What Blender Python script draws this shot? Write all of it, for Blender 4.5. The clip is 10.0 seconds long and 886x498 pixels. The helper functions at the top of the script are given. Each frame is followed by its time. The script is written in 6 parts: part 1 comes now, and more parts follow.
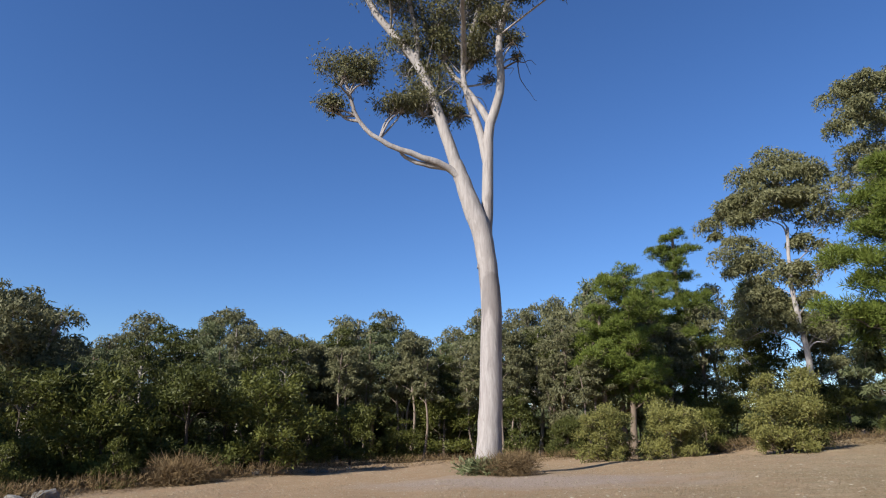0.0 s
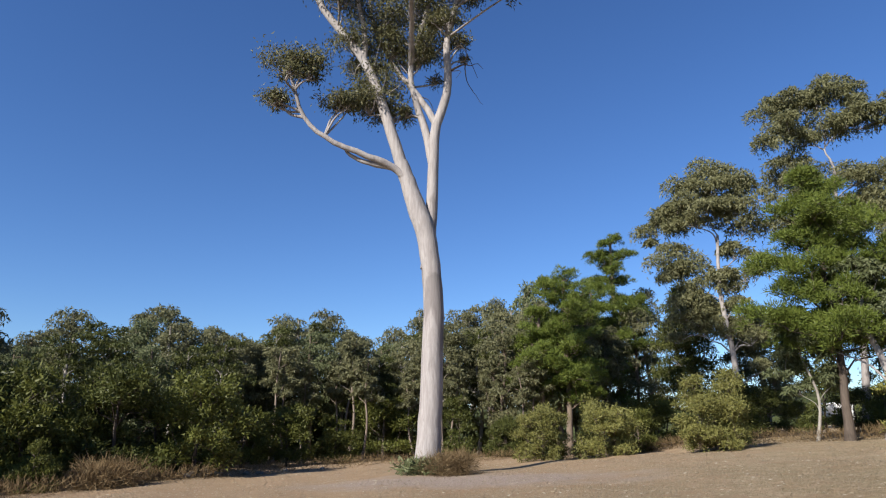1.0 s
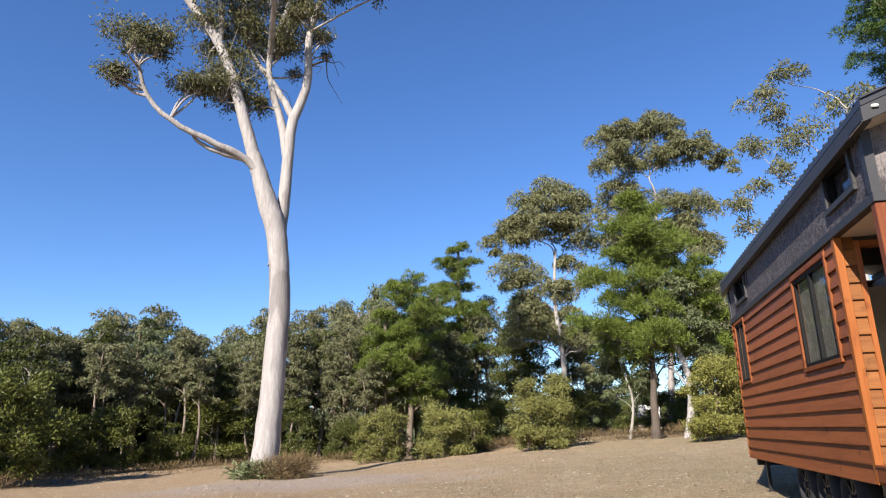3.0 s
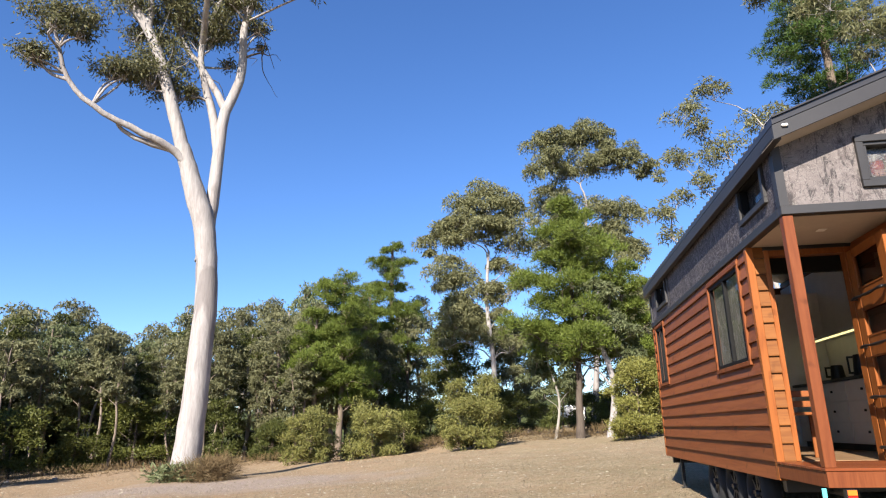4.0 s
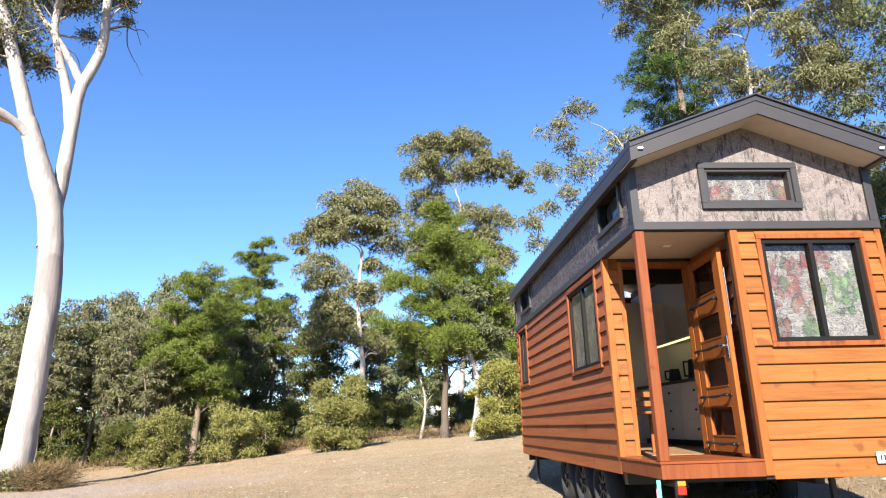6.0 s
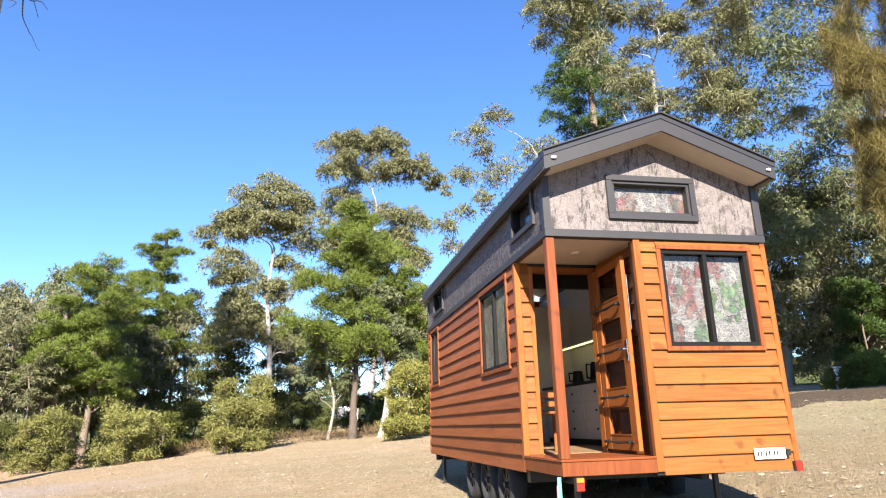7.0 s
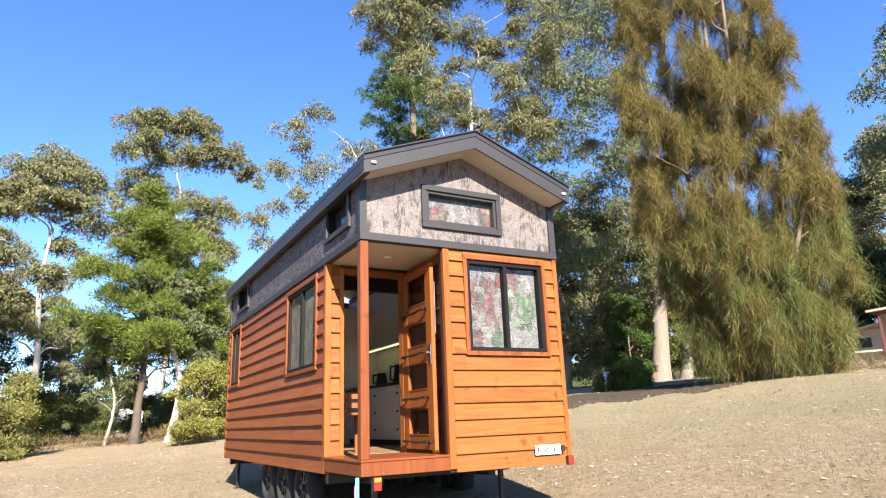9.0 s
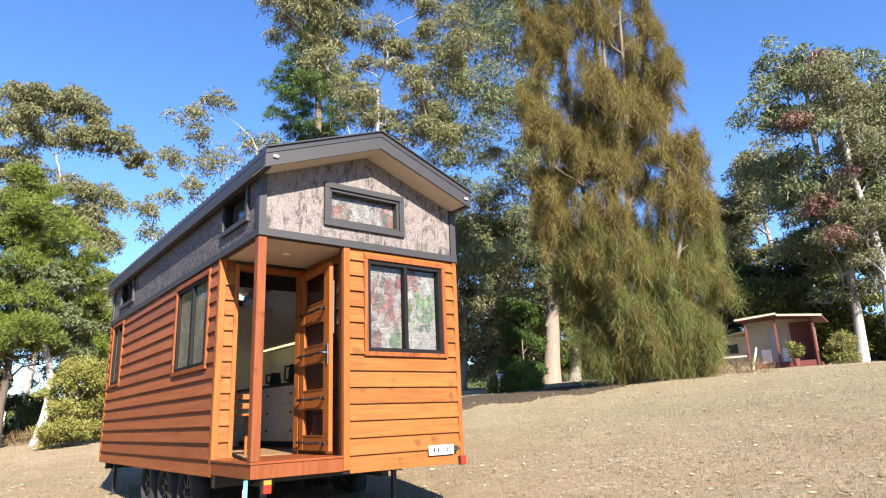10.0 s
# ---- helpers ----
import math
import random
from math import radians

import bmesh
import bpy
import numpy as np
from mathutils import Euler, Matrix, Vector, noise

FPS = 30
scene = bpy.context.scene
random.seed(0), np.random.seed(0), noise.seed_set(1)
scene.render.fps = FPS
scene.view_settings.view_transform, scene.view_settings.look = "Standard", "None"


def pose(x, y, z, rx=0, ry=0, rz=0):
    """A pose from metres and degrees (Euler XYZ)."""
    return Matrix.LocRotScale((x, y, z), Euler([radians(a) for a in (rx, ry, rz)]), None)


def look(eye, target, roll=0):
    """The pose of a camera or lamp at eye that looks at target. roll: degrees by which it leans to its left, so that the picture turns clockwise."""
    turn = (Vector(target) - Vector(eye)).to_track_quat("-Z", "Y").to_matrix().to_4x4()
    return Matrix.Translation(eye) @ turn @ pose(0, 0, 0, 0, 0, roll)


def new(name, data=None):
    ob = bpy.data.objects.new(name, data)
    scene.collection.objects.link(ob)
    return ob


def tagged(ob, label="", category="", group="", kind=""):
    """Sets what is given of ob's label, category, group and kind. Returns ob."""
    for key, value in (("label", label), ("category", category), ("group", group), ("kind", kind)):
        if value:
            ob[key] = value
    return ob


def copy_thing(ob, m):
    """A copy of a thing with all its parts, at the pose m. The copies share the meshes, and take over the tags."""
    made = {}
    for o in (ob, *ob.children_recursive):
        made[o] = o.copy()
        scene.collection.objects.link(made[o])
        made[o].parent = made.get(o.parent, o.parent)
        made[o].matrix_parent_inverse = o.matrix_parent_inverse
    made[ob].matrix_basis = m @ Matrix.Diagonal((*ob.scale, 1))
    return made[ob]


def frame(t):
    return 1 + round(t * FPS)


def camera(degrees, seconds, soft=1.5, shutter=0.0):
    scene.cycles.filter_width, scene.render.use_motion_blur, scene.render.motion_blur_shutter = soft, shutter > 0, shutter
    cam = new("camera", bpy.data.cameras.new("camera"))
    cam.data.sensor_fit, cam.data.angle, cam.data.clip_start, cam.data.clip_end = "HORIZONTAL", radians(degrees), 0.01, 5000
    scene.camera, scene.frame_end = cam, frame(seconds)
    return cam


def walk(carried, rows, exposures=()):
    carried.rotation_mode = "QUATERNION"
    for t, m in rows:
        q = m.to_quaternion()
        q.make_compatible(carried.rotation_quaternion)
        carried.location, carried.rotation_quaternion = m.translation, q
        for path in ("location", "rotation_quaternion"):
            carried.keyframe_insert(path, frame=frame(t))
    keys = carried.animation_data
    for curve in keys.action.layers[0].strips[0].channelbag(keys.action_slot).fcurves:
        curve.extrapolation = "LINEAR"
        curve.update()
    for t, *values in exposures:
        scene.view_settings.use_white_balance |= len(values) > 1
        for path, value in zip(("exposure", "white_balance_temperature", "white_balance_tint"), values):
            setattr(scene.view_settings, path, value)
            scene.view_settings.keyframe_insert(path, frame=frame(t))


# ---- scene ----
cam = camera(69.5, 10.0, soft=1.15)
PATH = [
    (0, (-0.037, 0.234, 1.158), (-1.09, 1.846, 1.699), -0.2),
    (0.5, (-0.056, 0.219, 1.135), (-1.038, 1.874, 1.678), -0.3),
    (1, (-0.045, 0.195, 1.119), (-0.944, 1.897, 1.662), -0.4),
    (1.5, (-0.035, 0.183, 1.09), (-0.839, 1.931, 1.635), -0.5),
    (2, (-0.059, 0.225, 1.092), (-0.757, 2.018, 1.638), -0.7),
    (2.5, (-0.067, 0.16, 1.074), (-0.648, 1.994, 1.62), -0.8),
    (4, (-0.033, 0.115, 1.073), (-0.298, 2.022, 1.616), -1.1),
    (4.5, (-0.028, 0.108, 1.074), (-0.212, 2.025, 1.615), -1.2),
    (5, (-0.027, 0.111, 1.072), (-0.123, 2.034, 1.611), -1.3),
    (6.5, (-0.037, 0.071, 1.056), (0.219, 1.982, 1.591), -1.6),
    (7, (-0.042, 0.064, 1.05), (0.349, 1.952, 1.582), -1.6),
    (7.5, (-0.048, 0.062, 1.051), (0.48, 1.917, 1.58), -1.8),
    (8, (-0.059, 0.049, 1.046), (0.606, 1.86, 1.572), -1.9),
    (8.5, (-0.066, 0.042, 1.047), (0.736, 1.798, 1.569), -2.1),
    (9, (-0.07, 0.038, 1.046), (0.867, 1.727, 1.564), -2.2),
    (9.5, (-0.08, 0.034, 1.046), (0.989, 1.644, 1.559), -2.3),
    (10, (-0.082, 0.025, 1.044), (1.112, 1.546, 1.553), -2.3),
]
walk(cam, [(t, look(eye, target, roll)) for t, eye, target, roll in PATH],
     exposures=[(0.0, 0.78, 6250, 10), (1.5, 0.87, 6280, 10), (2.5, 1.1, 6330, 10), (4.0, 1.42, 6400, 10), (5.0, 1.62, 6450, 10), (6.5, 1.97, 6500, 10), (8.0, 2.04, 6500, 10), (10.0, 1.95, 6500, 10)])

# ---- light: low afternoon sun from behind the camera, clear sky ----
SUN_EL, SUN_AZ = 32.5, 194.0          # azimuth clockwise from +y
world = bpy.data.worlds.new("clear_sky")
scene.world = world
world.use_nodes = True
wn = world.node_tree
sky = wn.nodes.new("ShaderNodeTexSky")
sky.sky_type = "NISHITA"
sky.sun_disc = False
sky.sun_elevation, sky.sun_rotation = radians(SUN_EL), radians(SUN_AZ)
sky.air_density, sky.dust_density, sky.ozone_density = 1.0, 0.0, 6.0
tone = wn.nodes.new("ShaderNodeHueSaturation")
tone.inputs["Hue"].default_value = 0.508
tone.inputs["Saturation"].default_value = 1.1
wn.links.new(sky.outputs[0], tone.inputs["Color"])
wn.links.new(tone.outputs[0], wn.nodes["Background"].inputs[0])
wn.nodes["Background"].inputs[1].default_value = 0.08
sun = new("sun", bpy.data.lights.new("sun", "SUN"))
sun.data.energy, sun.data.angle, sun.data.color = 5.0, radians(0.55), (1.0, 0.93, 0.82)
sun_from = Vector((math.sin(radians(SUN_AZ)) * math.cos(radians(SUN_EL)), math.cos(radians(SUN_AZ)) * math.cos(radians(SUN_EL)), math.sin(radians(SUN_EL))))
sun.matrix_world = look(sun_from * 60, (0, 0, 0))


# ---- materials ----
class Mat:
    """A small builder of node materials."""

    def __init__(self, name, rough=0.7, metal=0.0, spec=0.5):
        self.mat = bpy.data.materials.new(name)
        self.mat.use_nodes = True
        self.nt = self.mat.node_tree
        self.bsdf = self.nt.nodes["Principled BSDF"]
        self.bsdf.inputs["Roughness"].default_value = rough
        self.bsdf.inputs["Metallic"].default_value = metal
        self.bsdf.inputs["Specular IOR Level"].default_value = spec

    def node(self, kind, **sets):
        n = self.nt.nodes.new(kind)
        for k, v in sets.items():
            if k in n.inputs:
                n.inputs[k].default_value = v
        return n

    def link(self, a, b):
        self.nt.links.new(a, b)

    def coords(self, scale=(1, 1, 1), world_space=True, rot=(0, 0, 0)):
        mapping = self.nt.nodes.new("ShaderNodeMapping")
        mapping.inputs["Scale"].default_value = scale
        mapping.inputs["Rotation"].default_value = [radians(a) for a in rot]
        if world_space:
            src = self.nt.nodes.new("ShaderNodeNewGeometry").outputs["Position"]
        else:
            src = self.nt.nodes.new("ShaderNodeTexCoord").outputs["Object"]
        self.link(src, mapping.inputs[0])
        return mapping.outputs[0]

    def noise(self, vec, scale, detail=4, rough=0.6, distort=0.0):
        n = self.node("ShaderNodeTexNoise", Scale=scale, Detail=detail, Roughness=rough, Distortion=distort)
        self.link(vec, n.inputs["Vector"])
        return n.outputs["Fac"]

    def ramp(self, fac, stops):
        n = self.nt.nodes.new("ShaderNodeValToRGB")
        while len(n.color_ramp.elements) < len(stops):
            n.color_ramp.elements.new(0.5)
        for e, (p, c) in zip(n.color_ramp.elements, stops):
            e.position = p
            e.color = (*c, 1) if len(c) == 3 else c
        self.link(fac, n.inputs[0])
        return n.outputs[0]

    def mix(self, fac, a, b, mode="MIX"):
        n = self.nt.nodes.new("ShaderNodeMix")
        n.data_type, n.blend_type = "RGBA", mode
        for value, sock in ((fac, n.inputs[0]), (a, n.inputs[6]), (b, n.inputs[7])):
            if isinstance(value, (int, float)):
                sock.default_value = value
            elif isinstance(value, tuple):
                sock.default_value = (*value, 1)
            else:
                self.link(value, sock)
        return n.outputs[2]

    def colour(self, sock):
        if isinstance(sock, tuple):
            self.bsdf.inputs["Base Color"].default_value = (*sock, 1)
        else:
            self.link(sock, self.bsdf.inputs["Base Color"])
        return self

    def bump(self, fac, strength=0.3, dist=0.02):
        n = self.node("ShaderNodeBump", Strength=strength, Distance=dist)
        self.link(fac, n.inputs["Height"])
        self.link(n.outputs[0], self.bsdf.inputs["Normal"])
        return self

    def random(self):
        return self.nt.nodes.new("ShaderNodeObjectInfo").outputs["Random"]

    def island(self):
        return self.nt.nodes.new("ShaderNodeNewGeometry").outputs["Random Per Island"]


def leaf_mat(name, dark, mid, light, through_light=0.34, rough=0.5):
    m = Mat(name, rough, spec=0.18)
    c = m.mix(0.4, m.ramp(m.island(), [(0.0, dark), (0.5, mid), (1.0, light)]), mid)
    big = m.noise(m.coords(), 0.35, 3)
    c = m.mix(m.ramp(big, [(0.35, (0, 0, 0)), (0.7, (1, 1, 1))]), c, m.mix(0.55, c, mid))
    hue = m.node("ShaderNodeHueSaturation")
    mul = m.node("ShaderNodeMapRange")
    m.link(m.random(), mul.inputs[0])
    mul.inputs[3].default_value, mul.inputs[4].default_value = 0.9, 1.14
    m.link(mul.outputs[0], hue.inputs["Value"])
    m.link(c, hue.inputs["Color"])
    c = hue.outputs[0]
    m.colour(c)
    tr = m.nt.nodes.new("ShaderNodeBsdfTranslucent")
    m.link(c, tr.inputs[0])
    mixer = m.nt.nodes.new("ShaderNodeMixShader")
    mixer.inputs[0].default_value = through_light
    m.link(m.bsdf.outputs[0], mixer.inputs[1])
    m.link(tr.outputs[0], mixer.inputs[2])
    m.link(mixer.outputs[0], m.nt.nodes["Material Output"].inputs[0])
    return m.mat


LEAF_GUM = leaf_mat("gum_leaves", (0.0586, 0.0732, 0.0328), (0.132, 0.15, 0.0683), (0.25, 0.258, 0.137))
LEAF_GUM_WARM = leaf_mat("gum_leaves_olive", (0.0696, 0.0747, 0.0328), (0.166, 0.164, 0.0775), (0.285, 0.273, 0.15))
LEAF_GUM_GREY = leaf_mat("gum_leaves_grey", (0.0646, 0.0688, 0.0348), (0.147, 0.145, 0.0712), (0.27, 0.258, 0.142))
LEAF_OLD_GUM = leaf_mat("old_gum_leaves", (0.0419, 0.0449, 0.0211), (0.114, 0.112, 0.0526), (0.274, 0.247, 0.131))
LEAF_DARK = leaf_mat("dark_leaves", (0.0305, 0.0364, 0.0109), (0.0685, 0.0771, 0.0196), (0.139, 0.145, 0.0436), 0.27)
LEAF_ACACIA = leaf_mat("wattle_leaves", (0.0409, 0.0477, 0.0105), (0.0913, 0.0992, 0.0217), (0.165, 0.169, 0.0433), 0.27)
LEAF_PINE = leaf_mat("pine_needles", (0.0506, 0.0738, 0.0124), (0.119, 0.153, 0.0274), (0.202, 0.227, 0.0559), 0.27)
LEAF_DARKPINE = leaf_mat("dark_pine_needles", (0.0216, 0.0419, 0.00946), (0.0507, 0.0845, 0.0175), (0.108, 0.152, 0.0372), 0.27)
LEAF_CAS = leaf_mat("sheoak_needles", (0.0671, 0.0576, 0.0183), (0.162, 0.129, 0.0389), (0.26, 0.201, 0.0715), 0.3, 0.6)
LEAF_CAS_GREEN = leaf_mat("sheoak_green_needles", (0.0523, 0.0653, 0.0209), (0.113, 0.13, 0.0377), (0.192, 0.192, 0.0663), 0.3, 0.6)
LEAF_BUSH = leaf_mat("bush_leaves", (0.084, 0.0898, 0.0234), (0.168, 0.164, 0.0484), (0.281, 0.261, 0.0937), 0.25)
LEAF_RUST = leaf_mat("rusty_leaves", (0.0971, 0.0954, 0.0244), (0.187, 0.182, 0.0446), (0.283, 0.251, 0.0811), 0.25)
LEAF_PINK = leaf_mat("pink_leaves", (0.104, 0.052, 0.0416), (0.187, 0.104, 0.0832), (0.234, 0.156, 0.114), 0.25)
LEAF_DRY = leaf_mat("dry_stalks", (0.0832, 0.052, 0.0234), (0.166, 0.114, 0.0572), (0.25, 0.187, 0.104), 0.2, 0.8)


def bark_mat(name, light, mid, dark, patches=0.45, streak=5.0, bump=0.4):
    m = Mat(name, 0.8, spec=0.25)
    v = m.coords((streak, streak, streak * 0.12))
    fine = m.noise(v, 1.6, 6, 0.65, 0.6)
    c = m.ramp(fine, [(0.3, mid), (0.62, light)])
    blotch = m.noise(m.coords((1, 1, 0.35)), 0.9, 5, 0.6, 0.8)
    c = m.mix(m.ramp(blotch, [(patches + 0.12, (0, 0, 0)), (patches + 0.2, (1, 1, 1))]), c, m.mix(0.6, c, dark))
    scar = m.noise(m.coords((2.6, 2.6, 0.5)), 1.8, 5, 0.7, 1.4)
    c = m.mix(m.ramp(scar, [(0.5, (0, 0, 0)), (0.66, (0.8, 0.8, 0.8))]), c, m.mix(0.65, c, mid))
    m.colour(c).bump(fine, bump, 0.04)
    return m.mat


BARK_WHITE = bark_mat("pale_gum_bark", (0.342, 0.313, 0.296), (0.225, 0.198, 0.187), (0.127, 0.109, 0.104), 0.40, 6.0, 0.6)
BARK_GREY = bark_mat("grey_gum_bark", (0.306, 0.281, 0.245), (0.208, 0.184, 0.159), (0.104, 0.0859, 0.0734), 0.42)
BARK_BUFF = bark_mat("buff_gum_bark", (0.22, 0.176, 0.14), (0.159, 0.121, 0.0918), (0.0756, 0.0551, 0.044), 0.48)
BARK_DARK = bark_mat("dark_bark", (0.104, 0.0796, 0.0612), (0.0551, 0.0428, 0.0337), (0.0245, 0.0184, 0.0153), 0.45, 7, 0.8)
BARK_BROWN = bark_mat("brown_bark", (0.184, 0.141, 0.104), (0.111, 0.0826, 0.0612), (0.0551, 0.0428, 0.0306), 0.45, 6, 0.7)


def ground_mat():
    m = Mat("dry_grass_ground", 0.95, spec=0.1)
    v = m.coords()
    big = m.noise(v, 0.09, 5, 0.6)
    med = m.noise(v, 0.7, 5, 0.65)
    fine = m.noise(v, 9, 8, 0.8)
    c = m.ramp(fine, [(0.34, (0.181, 0.131, 0.0778)), (0.43, (0.316, 0.235, 0.148)), (0.55, (0.397, 0.306, 0.202)), (0.70, (0.502, 0.41, 0.296))])
    c = m.mix(m.ramp(med, [(0.40, (0, 0, 0)), (0.62, (1, 1, 1))]), c, m.mix(0.55, c, (0.307, 0.201, 0.121)))
    c = m.mix(m.ramp(big, [(0.45, (0, 0, 0)), (0.62, (0.7, 0.7, 0.7))]), c, m.mix(0.35, c, (0.181, 0.165, 0.0778)))
    sep = m.node("ShaderNodeSeparateXYZ")
    m.link(v, sep.inputs[0])
    up = m.node("ShaderNodeMapRange")
    up.interpolation_type = "SMOOTHSTEP"
    m.link(sep.outputs[0], up.inputs[0])
    up.inputs[1].default_value, up.inputs[2].default_value, up.inputs[4].default_value = 4.0, 13.0, 1.3
    uphill = m.node("ShaderNodeMath")
    uphill.operation = "MULTIPLY"
    m.link(up.outputs[0], uphill.inputs[0])
    m.link(m.noise(v, 0.5, 4, 0.7), uphill.inputs[1])
    c = m.mix(uphill.outputs[0], c, m.mix(0.72, c, (0.233, 0.222, 0.129)))
    patch = m.ramp(m.noise(v, 1.7, 6, 0.75), [(0.44, (0, 0, 0)), (0.6, (0.75, 0.75, 0.75))])
    c = m.mix(patch, c, m.mix(0.5, c, (0.215, 0.188, 0.105)))
    west = m.node("ShaderNodeMapRange")
    west.interpolation_type = "SMOOTHSTEP"
    m.link(sep.outputs[0], west.inputs[0])
    west.inputs[1].default_value, west.inputs[2].default_value, west.inputs[4].default_value = 0.0, -9.0, 0.6
    c = m.mix(west.outputs[0], c, m.mix(0.6, c, (0.362, 0.226, 0.132)))
    # a worn gravel patch round the old tree
    sub = m.node("ShaderNodeVectorMath")
    sub.operation = "DISTANCE"
    sq = m.coords((0.55, 1.0, 0))
    m.link(sq, sub.inputs[0])
    sub.inputs[1].default_value = (-9.5 * 0.55, 19.0, 0)
    wob = m.node("ShaderNodeMath")
    wob.operation = "MULTIPLY_ADD"
    m.link(med, wob.inputs[0])
    wob.inputs[1].default_value = 5.0
    m.link(sub.outputs["Value"], wob.inputs[2])
    near = m.ramp(m.node_scaled(wob.outputs[0], 0.1), [(0.42, (0.8, 0.8, 0.8)), (0.62, (0, 0, 0))])
    grav = m.ramp(m.noise(v, 22, 3, 0.8), [(0.3, (0.25, 0.194, 0.159)), (0.55, (0.362, 0.293, 0.249)), (0.75, (0.474, 0.41, 0.366))])
    c = m.mix(near, c, grav)
    m.colour(c).bump(fine, 1.0, 0.09)
    return m.mat


def node_scaled(self, sock, k):
    n = self.node("ShaderNodeMath")
    n.operation = "MULTIPLY"
    self.link(sock, n.inputs[0])
    n.inputs[1].default_value = k
    return n.outputs[0]


Mat.node_scaled = node_scaled
GROUND = ground_mat()


# ---- mesh helpers ----
def mesh_np(name, verts, faces, mats, face_mat=None, smooth=False):
    """A mesh from numpy arrays; faces all have the same number of corners."""
    me = bpy.data.meshes.new(name)
    verts, faces = np.asarray(verts, np.float32), np.asarray(faces, np.int32)
    me.vertices.add(len(verts))
    me.vertices.foreach_set("co", verts.ravel())
    me.loops.add(faces.size)
    me.loops.foreach_set("vertex_index", faces.ravel())
    me.polygons.add(len(faces))
    me.polygons.foreach_set("loop_start", np.arange(0, faces.size, faces.shape[1], dtype=np.int32))
    if smooth:
        me.polygons.foreach_set("use_smooth", np.ones(len(faces), bool))
    for m in mats:
        me.materials.append(m)
    if face_mat is not None:
        me.polygons.foreach_set("material_index", np.asarray(face_mat, np.int32))
    me.update(calc_edges=True)
    me.validate()
    return me


def child(name, me, parent, label=""):
    ob = new(name, me)
    ob.parent = parent
    return tagged(ob, label)


def part(name, bm, material, parent, label=""):
    me = bpy.data.meshes.new(name)
    bm.to_mesh(me)
    bm.free()
    me.materials.append(material)
    return child(name, me, parent, label)


def unit(v):
    return v / np.maximum(np.linalg.norm(v, axis=-1, keepdims=True), 1e-9)


# ---- the lie of the land ----
LX = [-400, -60, -22, -12.7, -3, 3, 8, 14.4, 20, 36, 80, 400]
LZ = [-3.0, -1.5, -0.85, -0.62, -0.25, 0.0, 0.45, 1.38, 2.0, 2.75, 4.0, 9.0]


def land(x, y):
    x, y = np.asarray(x, float), np.asarray(y, float)
    z = sum(np.interp(x + d, LX, LZ) for d in (-3, -1.5, 0, 1.5, 3)) / 5
    w = np.clip((x + 14) / 12, 0, 1)
    z = z + w * w * (3 - 2 * w) * 0.018 * np.clip(y - 9, 0, 60)
    z = z + 0.05 * np.sin(x * 0.55 + 1.3) * np.sin(y * 0.43) + 0.03 * np.sin(x * 1.3 + y * 0.9)
    return z


def polar(az, far):
    """Plan place seen from the middle of the clearing: degrees clockwise from +y, metres."""
    return far * math.sin(radians(az)), far * math.cos(radians(az))


def build_ground():
    n = 210
    u = np.linspace(-1, 1, n)
    gx = 70 * u + 1900 * np.sign(u) * np.abs(u) ** 7
    gy = 20 + 70 * u + 1900 * np.sign(u) * np.abs(u) ** 7
    X, Y = np.meshgrid(gx, gy, indexing="ij")
    Z = land(X, Y)
    for a, b, r, h in ((-12.6, 22.6, 1.6, 0.16),):
        Z += h * np.exp(-((X - a) ** 2 + (Y - b) ** 2) / r**2)
    idx = np.arange(n * n).reshape(n, n)
    f = np.stack([idx[:-1, :-1], idx[1:, :-1], idx[1:, 1:], idx[:-1, 1:]], -1).reshape(-1, 4)
    ob = new("ground", mesh_np("ground", np.stack([X, Y, Z], -1).reshape(-1, 3), f, [GROUND], smooth=True))
    tagged(ob, "dry tan grass clearing with bare gravel patches and leaf litter", "ground", kind="structure")


build_ground()


# ---- trees ----
class Wood:
    """Tubes of one trunk and its limbs, gathered into one mesh."""

    def __init__(self):
        self.v, self.f, self.n = [], [], 0

    def tube(self, pts, radii, sides=8):
        pts, radii = np.asarray(pts, float), np.asarray(radii, float)
        k = len(pts)
        t = unit(np.gradient(pts, axis=0))
        ref = np.where(np.abs(t[:, 2:3]) > 0.9, np.array([[1.0, 0, 0]]), np.array([[0, 0, 1.0]]))
        a = unit(np.cross(t, ref))
        for i in range(1, k):
            a[i] = unit(a[i - 1] - t[i] * (a[i - 1] @ t[i]))
        b = np.cross(t, a)
        w = np.linspace(0, 2 * np.pi, sides, endpoint=False)
        ring = pts[:, None] + radii[:, None, None] * (np.cos(w)[None, :, None] * a[:, None] + np.sin(w)[None, :, None] * b[:, None])
        i, j = np.meshgrid(np.arange(k - 1), np.arange(sides), indexing="ij")
        j2 = (j + 1) % sides
        f = np.stack([i * sides + j, i * sides + j2, (i + 1) * sides + j2, (i + 1) * sides + j], -1).reshape(-1, 4)
        self.v.append(ring.reshape(-1, 3))
        self.f.append(f + self.n)
        self.n += k * sides

    def mesh(self, name, mat):
        return mesh_np(name, np.concatenate(self.v), np.concatenate(self.f), [mat], smooth=True)


